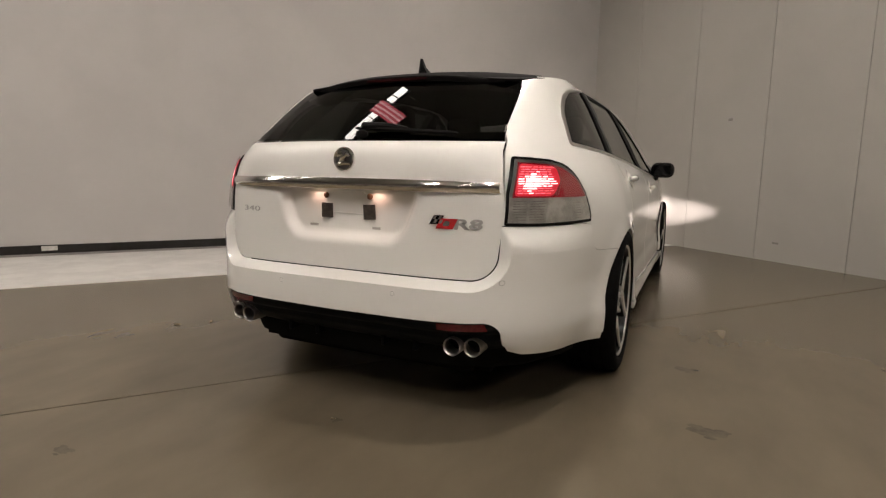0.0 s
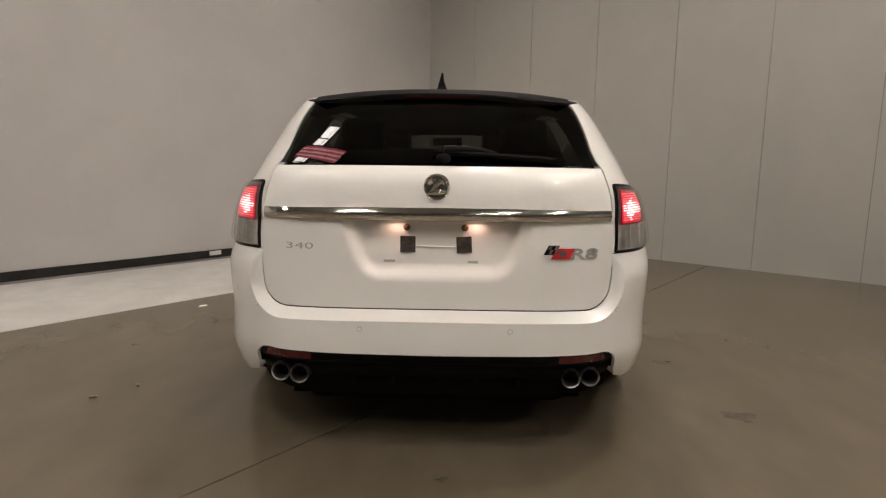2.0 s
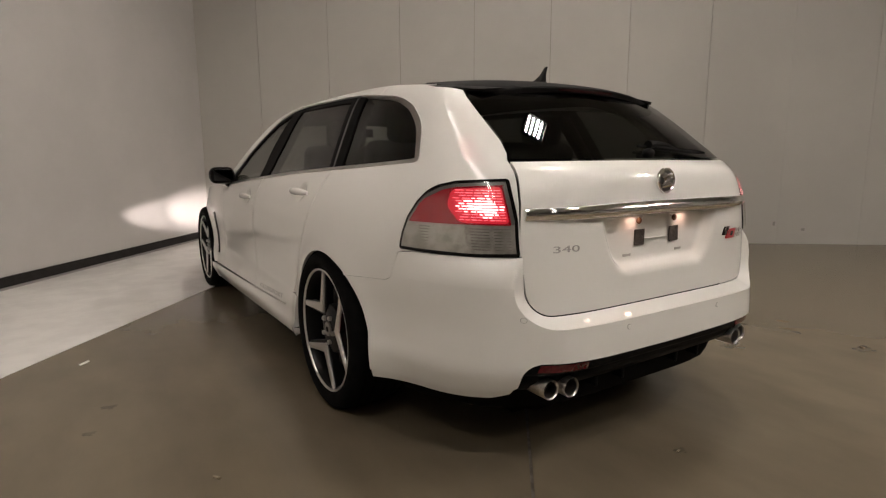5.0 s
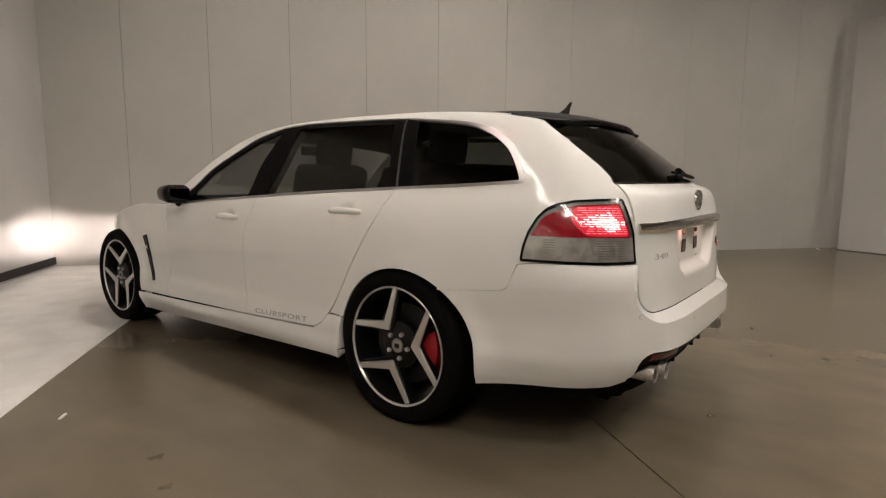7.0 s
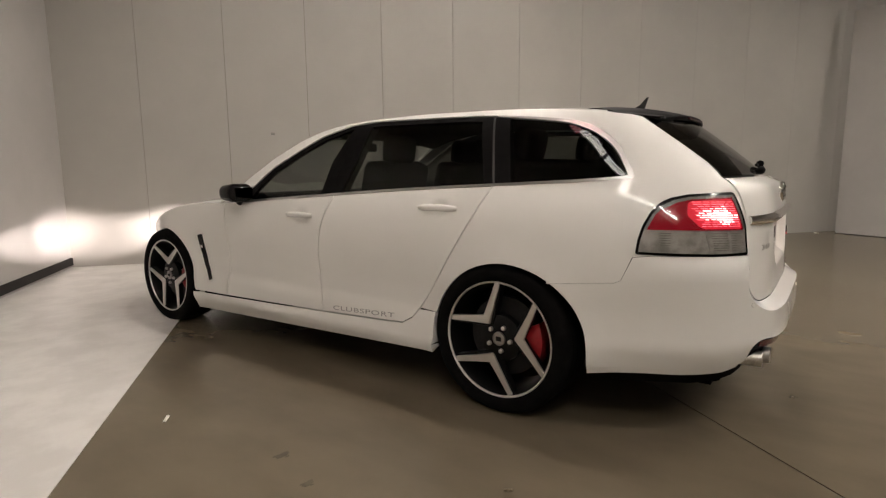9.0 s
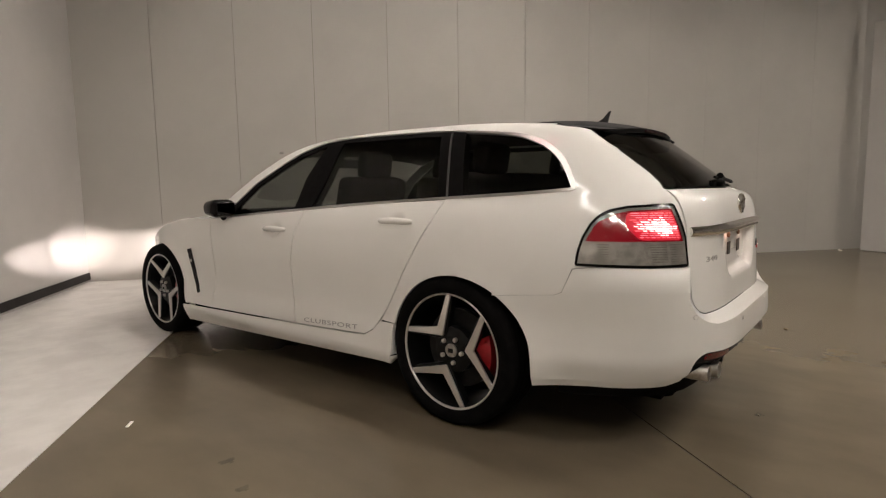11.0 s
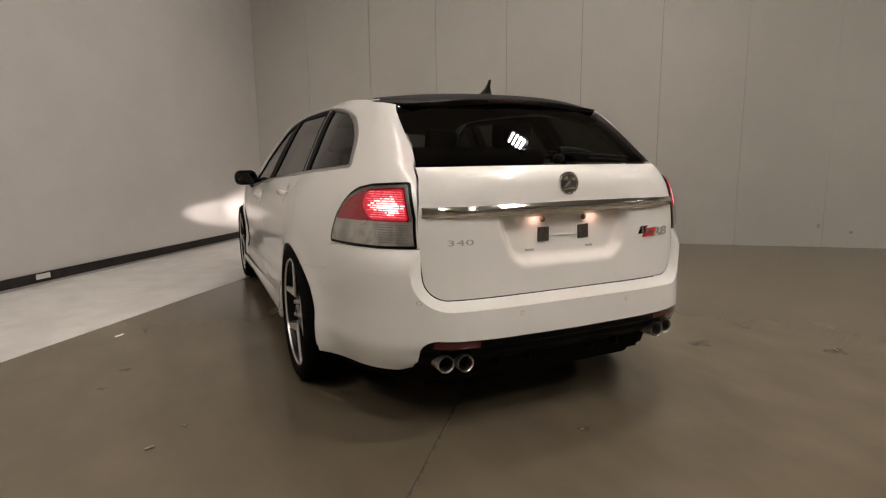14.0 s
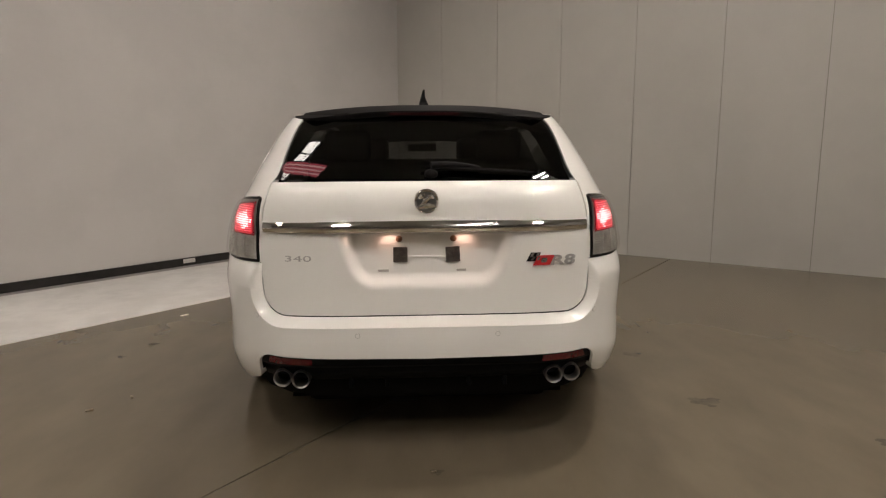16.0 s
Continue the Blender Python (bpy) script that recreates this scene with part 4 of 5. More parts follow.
bmesh.ops.create_uvsphere(bm, u_segments=16, v_segments=10, radius=0.02, matrix=Matrix.Translation((0.02, -0.872, 1.112)) @ Matrix.Diagonal((1.3, 1, 0.95, 1)))
part("pivot", bm, WIPER_BLACK, wiper, smooth=True)
bm = bmesh.new()
arm = []
for k in range(7):
    x = 0.02 + 0.19 * k / 6
    v = tail(*tail_x(x, 1.125 + 0.008 * math.sin(k / 6 * 3.1)))
    arm.append(v + Vector((0, -0.024 + 0.002 * k, 0.018 - 0.002 * k)))
tube(bm, arm, [0.016, 0.015, 0.013, 0.012, 0.011, 0.010, 0.008], 8)
part("arm", bm, WIPER_BLACK, wiper, smooth=True)
bm = bmesh.new()
tube(bm, [tail(*tail_x(-0.02 + 0.44 * k / 8, 1.128 - 0.024 * k / 8)) + Vector((0, -0.012, 0.010)) for k in range(9)], [0.006, 0.009, 0.009, 0.009, 0.009, 0.009, 0.009, 0.009, 0.005], 6)
part("blade", bm, WIPER_BLACK, wiper, smooth=True)

rows, NX = [], 41
for i in range(NX):
    u = -1 + 2 * i / (NX - 1)
    x = u * 0.562
    ye = -0.568 + 0.105 * abs(u) ** 2.4
    drop = 0.055 * abs(u) ** 2.8
    z0 = roof(min(1, abs(x) / 0.62), -0.22).z + 0.001
    col = []
    for k in range(9):
        s = k / 8
        col.append(Vector((x, -0.22 + (ye + 0.22) * s, z0 + (1.378 - drop - z0) * s ** 1.8 + 0.003 * math.sin(math.pi * s))))
    col += [Vector((x, ye - 0.003, 1.373 - drop)), Vector((x, ye, 1.356 - drop)), Vector((x, ye + 0.02, 1.354 - drop)), Vector((x, -0.47 + 0.03 * u * u, 1.350 - drop)), Vector((x, -0.30, 1.352 - drop))]
    rows.append(col)
vs = [v for c in rows for v in c]
m = len(rows[0])
fs = [(i * m + k, (i + 1) * m + k, (i + 1) * m + (k + 1) % m, i * m + (k + 1) % m) for i in range(NX - 1) for k in range(m)]
fs += [tuple(range(m)), tuple((NX - 1) * m + k for k in reversed(range(m)))]
mesh_part("roof_spoiler", vs, fs, SPOILER_BLACK, car, "satin black roof spoiler", sharp=40)
bm = bmesh.new()
box(bm, (0.30, 0.010, 0.011), pose(0, -0.5685, 1.3645), 0.002)
part("high_brake_lamp", bm, DARK_RED, car, "dark red unlit brake lamp strip")
fin = bmesh.new()
prof = [(0.098, 0.0), (0.045, 0.012), (0.002, 0.023), (-0.028, 0.042), (-0.058, 0.077), (-0.068, 0.078), (-0.056, 0.045), (-0.046, 0.02), (-0.050, 0.0)]
front = [fin.verts.new((0.004 + 0.022 * max(0, 1 - z / 0.05), y, z)) for y, z in prof]
back = [fin.verts.new((-0.004 - 0.022 * max(0, 1 - z / 0.05), y, z)) for y, z in prof]
fin.faces.new(front)
fin.faces.new(back[::-1])
for i in range(len(prof)):
    j = (i + 1) % len(prof)
    fin.faces.new((front[i], back[i], back[j], front[j]))
bmesh.ops.triangulate(fin, faces=fin.faces)
bmesh.ops.transform(fin, matrix=Matrix.Translation((0, -0.265, roof_top(-0.27) - 0.004)), verts=fin.verts)
part("roof_aerial_fin", fin, BLACK_PLASTIC, car, "small black shark-fin aerial")

# roof and windscreen
panel("roof", [(-1, -0.31), (1, -0.31), (1, 0.2), (1, 0.9), (1, 1.35), (1, 1.58), (0.5, 1.66), (0, 1.68), (-0.5, 1.66), (-1, 1.58), (-1, 1.35), (-1, 0.9), (-1, 0.2)], roof, PAINT, car, step=0.04, gap=0, depth=0.015)
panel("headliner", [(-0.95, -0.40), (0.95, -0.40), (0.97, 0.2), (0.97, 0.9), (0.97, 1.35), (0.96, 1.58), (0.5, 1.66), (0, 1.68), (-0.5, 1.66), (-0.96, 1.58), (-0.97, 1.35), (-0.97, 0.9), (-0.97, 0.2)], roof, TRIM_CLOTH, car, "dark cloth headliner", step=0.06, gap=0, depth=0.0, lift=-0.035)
panel("rear_roof_edge", [(-0.93, -0.52), (0.93, -0.52), (0.99, -0.4), (1, -0.312), (-1, -0.312), (-0.99, -0.4)], roof, SPOILER_BLACK, car, "satin black rear roof edge", step=0.04, gap=0, depth=0.01, lift=-0.004)
panel("windscreen", [(-0.985, 1.60), (-0.5, 1.67), (0, 1.69), (0.5, 1.67), (0.985, 1.60), (0.985, 2.0), (0.98, 2.3), (0.5, 2.58), (0, 2.62), (-0.5, 2.58), (-0.98, 2.3), (-0.985, 2.0)], roof, SCREEN_GLASS, car, "clear windscreen", step=0.06, gap=0, depth=0)
bonnet_top = curve_through((2.2, 0.93), (2.45, 0.95), (2.7, 0.945), (3.0, 0.905), (3.3, 0.835), (3.55, 0.745), (3.7, 0.66))
wing_top = curve_through((2.16, 0.915), (2.45, 0.915), (2.73, 0.883), (2.96, 0.835), (3.15, 0.775), (3.33, 0.715), (3.45, 0.685), (3.54, 0.655), (3.74, 0.60))


def bonnet(u, y):
    z = wing_top(y)
    w = abs(body(y, z).x)
    return Vector((u * w, y, bonnet_top(y) - (bonnet_top(y) - z) * abs(u) ** 2.6))


panel("bonnet", [(-1, 2.2), (-0.6, 2.5), (0, 2.56), (0.6, 2.5), (1, 2.2), (1, 2.7), (1, 3.2), (1, 3.45), (0.9, 3.54), (0.6, 3.66), (0, 3.7), (-0.6, 3.66), (-0.9, 3.54), (-1, 3.45), (-1, 3.2), (-1, 2.7)], bonnet, PAINT, car, step=0.05, gap=0, depth=0.02)


def nose(t, z):
    """The nose's skin: t runs -1 to 1 across the front and on round the wings."""
    w = half_width(z)
    xs = w * (1 - 0.62 ** 2.6) ** (1 / 3.2)
    k = abs(t)
    if k <= 1:
        x = xs * k
        y = NOSE_0 + NOSE_L * (1 - (x / w) ** 3.2) ** (1 / 2.6)
    else:
        y = NOSE_0 + NOSE_L * 0.62 - (k - 1)
        x = w * (1 - max(0, (y - NOSE_0) / NOSE_L) ** 2.6) ** (1 / 3.2)
    return Vector((math.copysign(x, t), y, z))


front_bumper = panel("front_bumper", [(0, 0.2), (0.8, 0.2), (0.88, 0.3), (0.88, 0.575), (0.70, 0.565), (0.50, 0.575), (0.47, 0.66), (0, 0.655), (-0.47, 0.66), (-0.50, 0.575), (-0.70, 0.565), (-0.88, 0.575), (-0.88, 0.3), (-0.8, 0.2)], nose, PAINT, car, step=0.05, depth=0.03, gap=0)
panel("lower_grille", [(-0.5, 0.26), (0.5, 0.26), (0.58, 0.44), (-0.58, 0.44)], nose, BLACK_PLASTIC, front_bumper, "black mesh grille", step=0.05, lift=0.004, gap=0, depth=0.01)
for sx in (-1, 1):
    hl = panel("headlamp", [(sx * 0.48, 0.58), (sx * 0.49, 0.66), (sx * 0.84, 0.70), (sx * 0.88, 0.66), (sx * 0.88, 0.578), (sx * 0.70, 0.568)], nose, CLEAR_LENS, car, "lit headlamp behind a clear lens", step=0.03, gap=0, depth=0)
    hl.visible_shadow = False
    c = nose(sx * 0.68, 0.628) + Vector((0, -0.035, 0))
    bm = bmesh.new()
    box(bm, (0.12, 0.01, 0.09), Matrix.Translation(c + Vector((0, -0.06, 0.0))), 0.003)
    part("reflector_back", bm, REFLECT_SILVER, hl)
    bm = bmesh.new()
    bmesh.ops.create_circle(bm, cap_ends=True, radius=0.022, segments=20, matrix=Matrix.Translation(c + Vector((0, -0.02, 0))) @ pose(0, 0, 0, 90))
    part("bulb", bm, HEAD_BULB, hl, "bright headlamp bulb")
    bm = bmesh.new()
    box(bm, (0.09, 0.006, 0.03), Matrix.Translation(c + Vector((0, 0.018, 0.0154))))
    part("cutoff_shield", bm, BLACK_PLASTIC, hl)

# chrome bar, badges and the plate recess
bar = [(-0.616, 0.900), (-0.3, 0.900), (0, 0.901), (0.3, 0.900), (0.616, 0.900), (0.615, 0.937), (0.3, 0.942), (0, 0.943), (-0.3, 0.942), (-0.615, 0.937)]


def bar_skin(t, z):
    v = tail(t, z)
    k = (z - 0.900) / 0.043
    v.y -= 0.005 + 0.009 * smooth_step(1 - abs(v.x) / 0.62, 0, 0.45) * (1 - k * 0.7) + 0.011 * math.sin(math.pi * min(1, max(0, k)))
    return v


garnish = panel("chrome_garnish", [tail_x(*p) for p in bar], bar_skin, RIPPLED_CHROME, tailgate, "chrome garnish bar", step=0.011, gap=0, depth=0.03)
for x in (-0.14, 0.14):
    bm = bmesh.new()
    box(bm, (0.045, 0.014, 0.006), Matrix.Translation((x, -0.950, 0.902)), 0.002)
    part("plate_lamp", bm, PLATE_BULB, tailgate, "small warm number plate lamp")
    lamp_data = bpy.data.lights.new("plate_light", "AREA")
    lamp_data.shape, lamp_data.size, lamp_data.size_y = "RECTANGLE", 0.04, 0.012
    lamp_data.energy, lamp_data.color = 0.055, (1.0, 0.62, 0.48)
    lo = new("plate_light", lamp_data)
    lo.matrix_basis = CAR_PLACE @ pose(x, -0.957, 0.891, -12, 0, 0)
for x in (-0.1, 0.098):
    bm = bmesh.new()
    box(bm, (0.054, 0.004, 0.058), pose(x, -0.943, 0.812, 0, random.uniform(-3, 3), 0), 0.001)
    part("tape_square", bm, TAPE, tailgate, "square of black tape")
for x in (-0.104, 0.1):
    bm = bmesh.new()
    bmesh.ops.create_uvsphere(bm, u_segments=12, v_segments=8, radius=0.0125, matrix=Matrix.Translation((x, -0.942, 0.872)) @ Matrix.Diagonal((1, 0.6, 1, 1)))
    part("plate_screw", bm, RUST, tailgate, "rusty plate screw", smooth=True)
bm = bmesh.new()
tube(bm, [(-0.07, -0.9405, 0.805), (0.07, -0.9405, 0.803)], 0.0022, 6)
tube(bm, [(-0.085, -0.941, 0.878), (-0.075, -0.941, 0.888), (0.07, -0.941, 0.889), (0.083, -0.941, 0.878)], 0.002, 6)
part("plate_pressing", bm, PAINT, tailgate, smooth=True)
for x, w, z in ((-0.165, 0.04, 0.752), (0.13, 0.036, 0.751)):
    bm = bmesh.new()
    box(bm, (w, 0.002, 0.009), Matrix.Translation((x, -0.9435, z)))
    part("print_bar", bm, FAINT_PRINT, tailgate, "small grey print")

ring = bmesh.new()
lathe(ring, [(0.047, 0.0), (0.0475, 0.010), (0.043, 0.015), (0.0375, 0.011), (0.0375, 0.006)], 40)
bmesh.ops.transform(ring, matrix=Matrix.Translation((0, -0.961, 1.012)) @ Matrix.Rotation(radians(-90), 4, "Z"), verts=ring.verts)
emblem = part("round_emblem", ring, CHROME, tailgate, "round chrome emblem", smooth=True, sharp=50)
bm = bmesh.new()
bmesh.ops.create_circle(bm, cap_ends=True, radius=0.0415, segments=32, matrix=pose(0, -0.968, 1.012, 90))
part("emblem_ground", bm, DARK_TRIM, emblem)
bm = bmesh.new()
for (x0, z0), (x1, z1), r in (((-0.028, -0.02), (0.03, -0.016), 0.009), ((-0.02, -0.016), (0.014, 0.018), 0.008), ((-0.026, 0.012), (-0.006, 0.026), 0.009), ((0.008, 0.022), (0.026, 0.012), 0.007)):
    tube(bm, [(x0, -0.970, 1.012 + z0), ((x0 + x1) / 2, -0.973, 1.012 + (z0 + z1) / 2 + 0.004), (x1, -0.970, 1.012 + z1)], [r * 0.8, r * 1.4, r * 0.8], 8)
part("emblem_relief", bm, CHROME, emblem, smooth=True)


def lettering(text, size, place, mat, parent, label, depth=0.003, width=0.1, tight=1.0, bold=0.0):
    """Raised letters laid on a skin: place turns (across, up) into a point and a way out."""
    cu = bpy.data.curves.new("letters", "FONT")
    cu.body, cu.size, cu.extrude, cu.resolution_u, cu.space_character, cu.offset = text, size, 0.5, 3, tight, bold
    tmp = bpy.data.objects.new("letters", cu)
    scene.collection.objects.link(tmp)
    me = bpy.data.meshes.new_from_object(tmp.evaluated_get(bpy.context.evaluated_depsgraph_get()))
    bpy.data.objects.remove(tmp)
    me.name = "lettering"
    low, high = min(v.co.x for v in me.vertices), max(v.co.x for v in me.vertices)
    for v in me.vertices:
        p, out = place((v.co.x - low) / (high - low) * width, v.co.y)
        v.co = p + out * (depth if v.co.z > 0 else -0.004)
    me.materials.clear()
    me.materials.append(mat)
    ob = new("lettering", me)
    ob.parent = parent
    ob["label"] = label
    return ob


def on_tail(x0, z0, slant=0.0):
    return lambda u, v: (tail(*tail_x(x0 + u + v * slant, z0 + v)), Vector((0, -1, 0)))


lettering("340", 0.031, on_tail(-0.529, 0.794), BADGE_SILVER, tailgate, "silver raised numerals 340", depth=0.0015, width=0.100, tight=1.03)
lettering("R8", 0.052, on_tail(0.466, 0.771, 0.15), BADGE_SILVER, tailgate, "silver raised letters R8", depth=0.004, width=0.098, bold=0.0013)
for k, (x0, x1, z0, z1, mat, nm) in enumerate(((0.372, 0.41, 0.785, 0.818, BLACK_GLOSS, "badge_flag"), (0.398, 0.462, 0.770, 0.807, BADGE_RED, "badge_red_block"))):
    q = [(x0, z0), (x1, z0), (x1 + 0.018, z1), (x0 + 0.018, z1)]
    panel(nm, [tail_x(*p) for p in q], tail, mat, tailgate, "red emblem block" if k else "black and chrome chequered flag emblem", step=0.01, gap=0, lift=0.004 + 0.002 * k, depth=0.006)
for i in range(4):
    for j in range(2):
        x, z = 0.378 + 0.0105 * i + 0.008 * j, 0.789 + 0.0145 * j
        if (i + j) % 2:
            panel("badge_check", [tail_x(x, z), tail_x(x + 0.01, z), tail_x(x + 0.017, z + 0.0135), tail_x(x + 0.007, z + 0.0135)], tail, CHROME, tailgate, step=0.01, gap=0, lift=0.0062, depth=0.003)
panel("badge_spot", [tail_x(0.424, 0.780), tail_x(0.448, 0.780), tail_x(0.453, 0.797), tail_x(0.432, 0.799)], tail, CHROME, tailgate, step=0.01, gap=0, lift=0.008, depth=0.003, rounding=[(i, 0.008) for i in range(4)])
lettering("CLUBSPORT", 0.036, lambda u, v: (body(1.114 - u, 0.343 + v + 0.046 * u, -1), Vector((-1, 0, 0))), PRINT_GREY, car, "grey lettering CLUBSPORT on the door", depth=0.0012, width=0.457, tight=1.1)


# ---- wheels ----
def wheel(turn):
    root = new("wheel")
    bm = bmesh.new()
    lathe(bm, [(0.266, -0.118), (0.275, -0.126), (0.298, -0.133), (0.32, -0.131), (0.335, -0.120), (0.3435, -0.098), (0.345, -0.06), (0.345, 0.06), (0.3435, 0.098), (0.335, 0.12), (0.30, 0.133), (0.266, 0.12)], 72)
    tyre = part("tyre", bm, RUBBER, root, "low-profile black tyre", smooth=True)
    bm = bmesh.new()
    for x in (-0.075, -0.028, 0.028, 0.075):
        lathe(bm, [(0.3452, x - 0.006), (0.3456, x - 0.004), (0.3456, x + 0.004), (0.3452, x + 0.006)], 72)
    part("tread_groove", bm, SOOT_SHADE, tyre)
    bm = bmesh.new()
    lathe(bm, [(0.262, -0.112), (0.268, -0.121), (0.2655, -0.124), (0.2595, -0.122), (0.2575, -0.116)], 72)
    rim = part("rim_lip", bm, ALLOY, root, "machined bright rim edge", smooth=True)
    bm = bmesh.new()
    lathe(bm, [(0.2585, -0.118), (0.248, -0.095), (0.238, -0.02), (0.236, 0.10)], 64)
    part("barrel", bm, RIM_BLACK, root, smooth=True)

    def arm(bm, a0, w0, w1, x0, x1, r0, r1, a1):
        """A tapering bar from radius r0 at angle a0 to r1 at a1."""
        p0, p1 = Vector((r0 * math.cos(a0), r0 * math.sin(a0))), Vector((r1 * math.cos(a1), r1 * math.sin(a1)))
        d = (p1 - p0).normalized()
        s = Vector((-d.y, d.x))
        ring = []
        for p, w in ((p0, w0), (p0.lerp(p1, 0.5), (w0 + w1) / 2 * 0.94), (p1, w1)):
            r = p.length
            dish = 0.016 * (1 - r / 0.26)
            ring.append([bm.verts.new((xx + dish, -(p + s * k).x, (p + s * k).y)) for xx, k in ((x0, -w + 0.003), (x0, w - 0.003), (x0 + 0.004, w), (x1, w), (x1, -w), (x0 + 0.004, -w))])
        for q0, q1 in zip(ring, ring[1:]):
            for i in range(6):
                bm.faces.new((q0[i], q0[(i + 1) % 6], q1[(i + 1) % 6], q1[i]))
        bm.faces.new(ring[0])
        bm.faces.new(ring[-1][::-1])
    for k in range(3):
        c = turn + k * 2 * math.pi / 3
        bm, bk = bmesh.new(), bmesh.new()
        for s in (-1, 1):
            arm(bm, c - s * 0.10, 0.0225, 0.0125, -0.116, -0.108, 0.098, 0.2590, c + s * radians(37))
            arm(bk, c - s * 0.10, 0.026, 0.0155, -0.1075, -0.072, 0.085, 0.2570, c + s * radians(38))
        part("spoke_face", bm, ALLOY, root, "machined bright V-shaped spoke")
        part("spoke_back", bk, RIM_BLACK, root)
    bm = bmesh.new()
    lathe(bm, [(0.0, -0.098), (0.05, -0.098), (0.078, -0.094), (0.105, -0.086), (0.108, -0.06), (0.0, -0.05)], 40)
    part("hub", bm, RIM_BLACK, root, smooth=True)
    bm = bmesh.new()
    lathe(bm, [(0.0, -0.107), (0.024, -0.1065), (0.026, -0.104), (0.0275, -0.108), (0.031, -0.107), (0.032, -0.096)], 32)
    part("centre_cap", bm, SATIN, root, "round centre cap", smooth=True)
    bm = bmesh.new()
    box(bm, (0.003, 0.026, 0.02), Matrix.Translation((-0.1075, 0, 0)), 0.001)
    part("cap_relief", bm, BLACK_PLASTIC, root)
    for k in range(5):
        a = turn + 0.6 + k * 2 * math.pi / 5
        bm = bmesh.new()
        tube(bm, [(-0.092, 0.057 * math.cos(a), 0.057 * math.sin(a)), (-0.109, 0.057 * math.cos(a), 0.057 * math.sin(a)), (-0.112, 0.057 * math.cos(a), 0.057 * math.sin(a))], [0.0115, 0.0105, 0.006], 8)
        part("wheel_nut", bm, ALLOY, root, smooth=True)
    bm = bmesh.new()
    lathe(bm, [(0.09, -0.035), (0.182, -0.035), (0.182, -0.008), (0.09, -0.008)], 56)
    part("brake_disc", bm, DISC, root, "drilled steel brake disc", smooth=True)
    bm = bmesh.new()
    rows = []
    for k in range(13):
        a = radians(-34 + 60 * k / 12)
        e = 0.012 * (1 - abs(k / 6 - 1) ** 4)
        rows.append([bm.verts.new((x, -r * math.cos(a), r * math.sin(a))) for x, r in ((-0.055 - e, 0.112), (-0.062 - e, 0.15), (-0.055 - e, 0.196), (0.02, 0.200), (0.02, 0.11))])
    for r0, r1 in zip(rows, rows[1:]):
        for i in range(5):
            bm.faces.new((r0[i], r0[(i + 1) % 5], r1[(i + 1) % 5], r1[i]))
    bm.faces.new(rows[0])
    bm.faces.new(rows[-1][::-1])
    part("brake_caliper", bm, CALIPER, root, "red brake caliper", smooth=True)
    root.parent = car
    return root


for y, ang in ((0.039, 8), (AXLE_F, 92)):
    w = wheel(radians(ang))
    w.matrix_basis = pose(-0.820, y, WHEEL_Z) @ Matrix.Diagonal((1, 1.02, 1.02, 1))
    w["label"] = "black and bright alloy wheel with a low tyre"
    copy_thing(w, pose(0.820, y, WHEEL_Z, 0, 0, 180))


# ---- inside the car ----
# Added near-black backing that keeps panel gaps dark and stops light leaks.
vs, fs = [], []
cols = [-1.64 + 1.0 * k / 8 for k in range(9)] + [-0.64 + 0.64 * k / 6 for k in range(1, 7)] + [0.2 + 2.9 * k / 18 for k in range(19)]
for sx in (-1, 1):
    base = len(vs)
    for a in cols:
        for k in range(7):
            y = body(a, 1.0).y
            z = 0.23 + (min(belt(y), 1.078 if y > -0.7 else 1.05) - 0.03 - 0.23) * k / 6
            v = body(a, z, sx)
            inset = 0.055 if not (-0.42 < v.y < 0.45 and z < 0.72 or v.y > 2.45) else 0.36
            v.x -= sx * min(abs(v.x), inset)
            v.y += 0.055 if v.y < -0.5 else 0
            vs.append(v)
    for i in range(len(cols) - 1):
        for k in range(6):
            a = base + i * 7 + k
            fs.append((a, a + 7, a + 8, a + 1))
mesh_part("dark_backing_shell", vs, fs, GAP, car)
# Near-black colour stands in for underbody shade; the rear box also blocks light.
bm = bmesh.new()
box(bm, (1.70, 2.05, 0.03), Matrix.Translation((0, 1.46, 0.225)))
box(bm, (1.12, 1.3, 0.03), Matrix.Translation((0, -0.15, 0.215)))
box(bm, (1.12, 1.0, 0.03), Matrix.Translation((0, 2.95, 0.25)))
box(bm, (1.0, 0.50, 0.17), Matrix.Translation((0, -0.58, 0.265)), 0.04)
part("underbody", bm, SOOT_SHADE, car)
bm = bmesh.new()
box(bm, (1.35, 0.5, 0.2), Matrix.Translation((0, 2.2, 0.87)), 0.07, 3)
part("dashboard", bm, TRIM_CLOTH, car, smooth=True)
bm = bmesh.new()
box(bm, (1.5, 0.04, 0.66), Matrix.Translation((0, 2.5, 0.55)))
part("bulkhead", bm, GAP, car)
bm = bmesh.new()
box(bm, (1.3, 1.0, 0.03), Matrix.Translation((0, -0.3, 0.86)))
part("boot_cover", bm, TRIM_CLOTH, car)


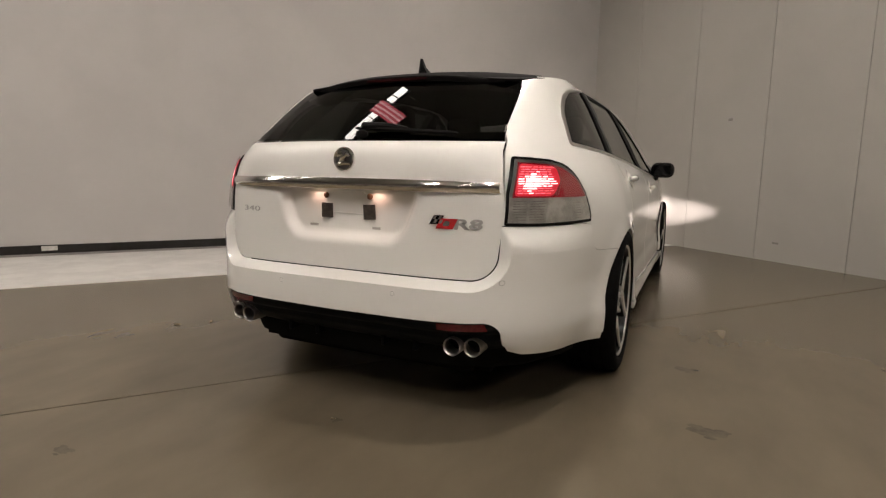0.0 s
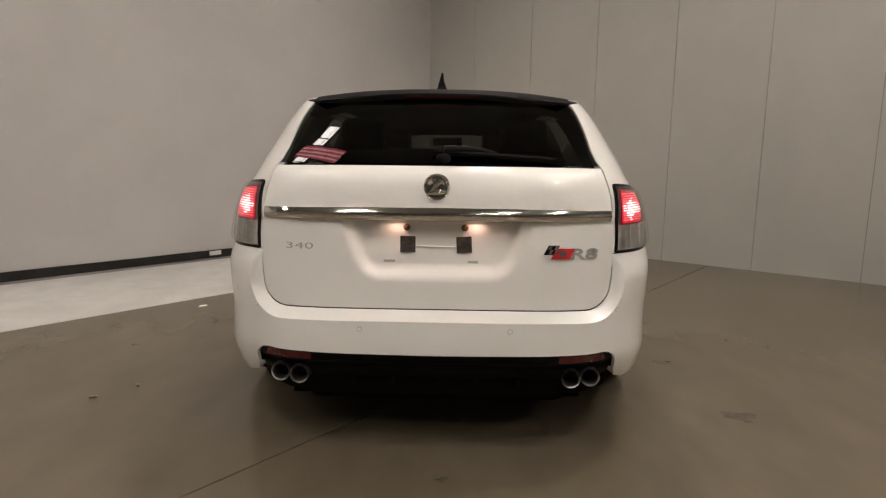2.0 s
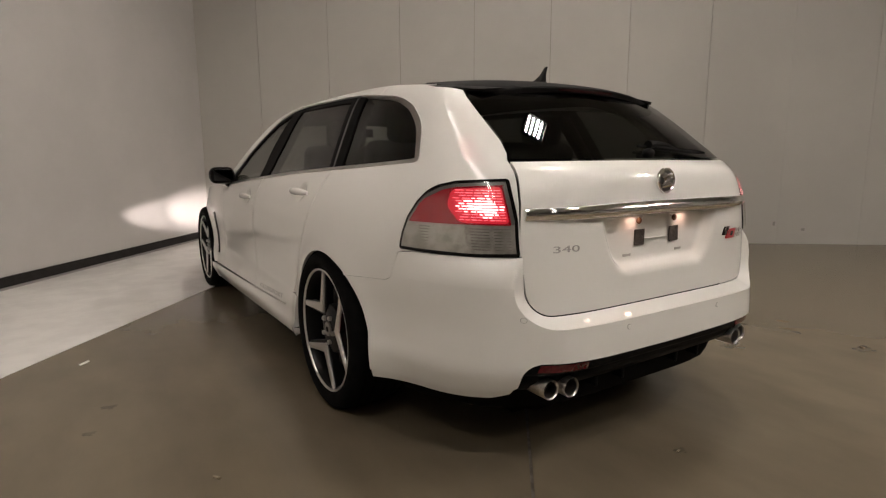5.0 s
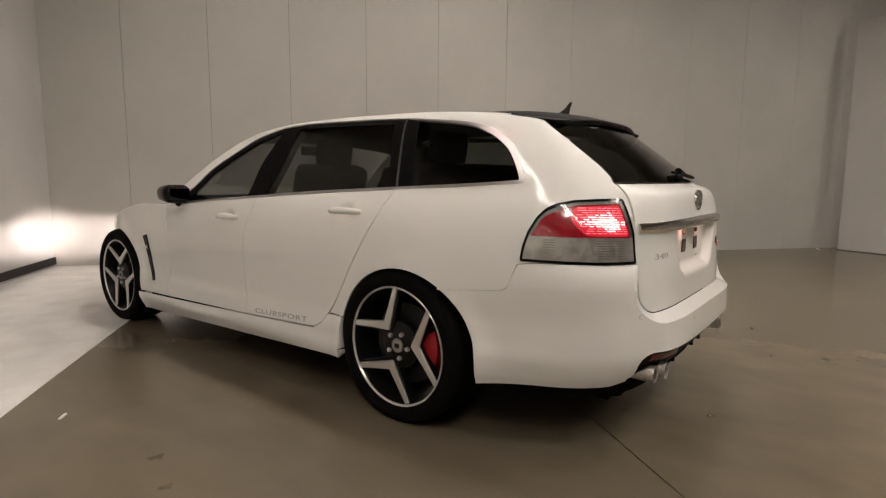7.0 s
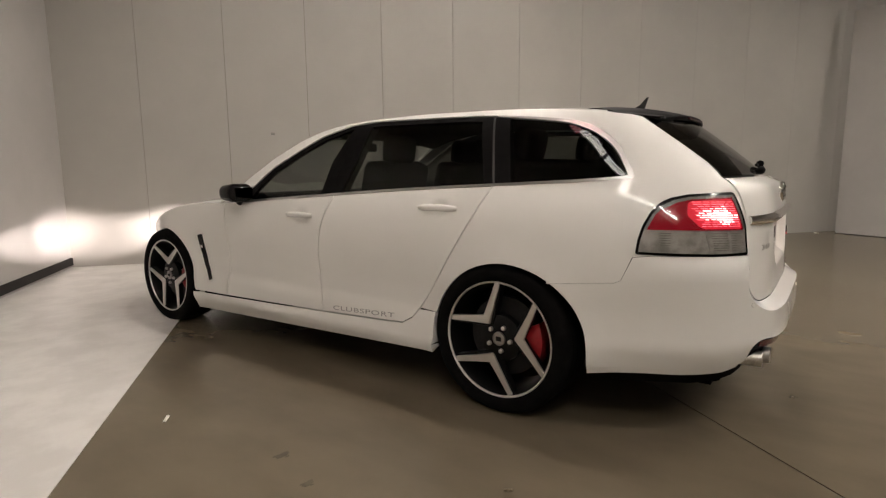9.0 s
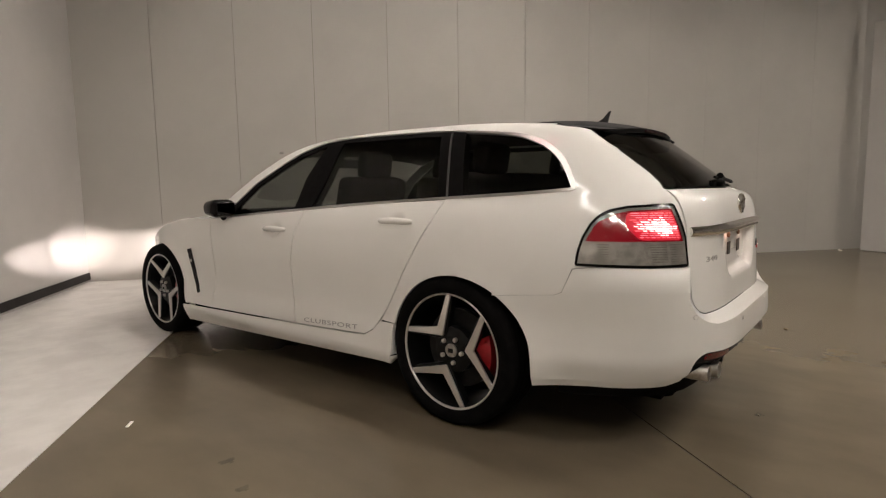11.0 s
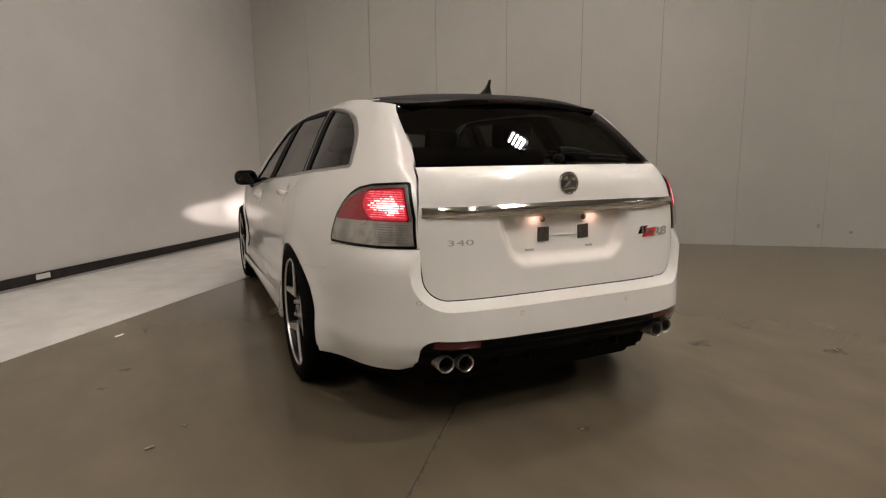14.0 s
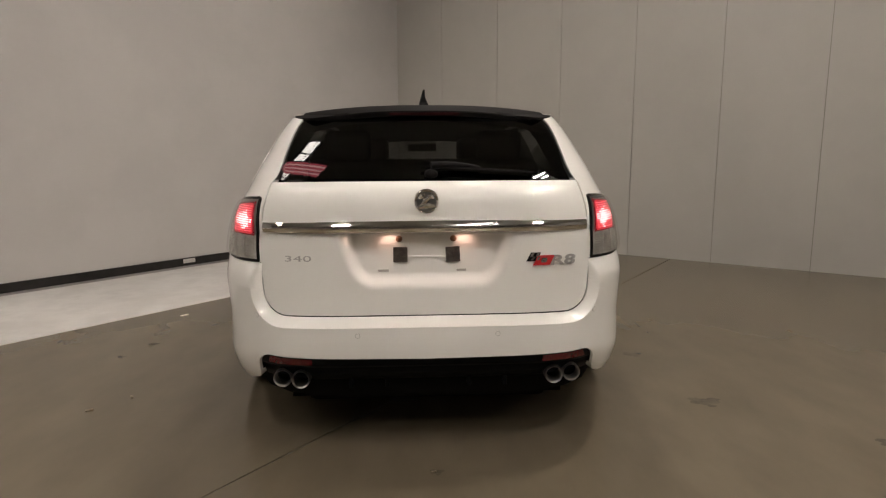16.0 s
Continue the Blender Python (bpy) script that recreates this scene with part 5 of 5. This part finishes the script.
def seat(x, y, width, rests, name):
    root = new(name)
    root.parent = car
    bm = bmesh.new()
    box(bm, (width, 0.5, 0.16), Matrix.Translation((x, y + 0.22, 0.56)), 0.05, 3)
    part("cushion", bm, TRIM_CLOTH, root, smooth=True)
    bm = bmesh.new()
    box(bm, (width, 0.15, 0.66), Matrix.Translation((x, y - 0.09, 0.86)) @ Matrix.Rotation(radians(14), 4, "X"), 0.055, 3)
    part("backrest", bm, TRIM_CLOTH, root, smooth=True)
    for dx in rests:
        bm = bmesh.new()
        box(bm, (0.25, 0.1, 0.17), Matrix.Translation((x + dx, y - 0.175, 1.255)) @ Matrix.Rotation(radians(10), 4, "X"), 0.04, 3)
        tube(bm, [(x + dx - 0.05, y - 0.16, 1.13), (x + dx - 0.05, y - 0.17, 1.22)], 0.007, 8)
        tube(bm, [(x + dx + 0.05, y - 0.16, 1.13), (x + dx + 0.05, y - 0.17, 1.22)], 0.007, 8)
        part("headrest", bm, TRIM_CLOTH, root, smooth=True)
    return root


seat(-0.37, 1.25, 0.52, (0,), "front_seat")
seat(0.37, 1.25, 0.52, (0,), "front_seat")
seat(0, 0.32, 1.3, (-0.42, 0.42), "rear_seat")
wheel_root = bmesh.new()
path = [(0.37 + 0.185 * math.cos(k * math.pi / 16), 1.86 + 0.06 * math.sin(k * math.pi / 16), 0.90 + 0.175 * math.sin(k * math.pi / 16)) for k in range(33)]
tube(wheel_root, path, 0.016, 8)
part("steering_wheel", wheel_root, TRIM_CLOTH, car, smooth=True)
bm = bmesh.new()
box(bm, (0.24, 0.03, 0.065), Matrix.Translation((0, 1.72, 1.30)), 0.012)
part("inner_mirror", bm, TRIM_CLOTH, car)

# headlamp beams: a wide flat low beam and its hot middle
for sx in (-1, 1):
    c = nose(sx * 0.68, 0.628) + Vector((0, 0.012, 0))
    for power, high, broad, blend, drop in ((190, 16, 6.0, 0.85, 6.2), (380, 17, 1.6, 1.0, 4.2)):
        ld = bpy.data.lights.new("headlamp_beam", "SPOT")
        ld.energy, ld.color, ld.spot_size, ld.spot_blend, ld.shadow_soft_size = power, (1.0, 0.87, 0.84), radians(high), blend, 0.012
        lo = new("headlamp_beam", ld)
        lo.matrix_basis = CAR_PLACE @ look(c, c + Vector((0, 10, -10 * math.tan(radians(drop))))) @ Matrix.Diagonal((broad, 1, 1, 1))


# ---- small things on the floor ----
def scrap(x, y, l, w, turn, mat, name, label, cat):
    bm = bmesh.new()
    box(bm, (l, w, w * 0.5), None, w * 0.12, 1)
    for v in bm.verts:
        v.co.z += 0.12 * abs(v.co.x) + random.uniform(-0.001, 0.001)
    lo = min(v.co.z for v in bm.verts)
    bmesh.ops.transform(bm, matrix=pose(x, y, 0.0005 - lo, 0, 0, turn), verts=bm.verts)
    tagged(part(name, bm, mat), label, cat)


scrap(*room(6.95, 4.45).xy, 0.09, 0.03, 30, PAPER, "paper_scrap", "crumpled white paper scrap at the foot of the wall", "litter")
scrap(-1.877, 1.243, 0.06, 0.014, 48, PAPER, "paper_scrap", "small folded white paper scrap on the concrete floor", "litter")
for x, y, l, tn in ((-1.60, -0.463, 0.035, 20), (-1.477, -0.315, 0.03, 120), (1.93, -0.93, 0.03, 60), (0.02, -1.066, 0.02, 10)):
    scrap(x, y, l, l * 0.4, tn, DEBRIS, "dry_leaf_crumb", "small brown dry crumb on the concrete floor", "litter")
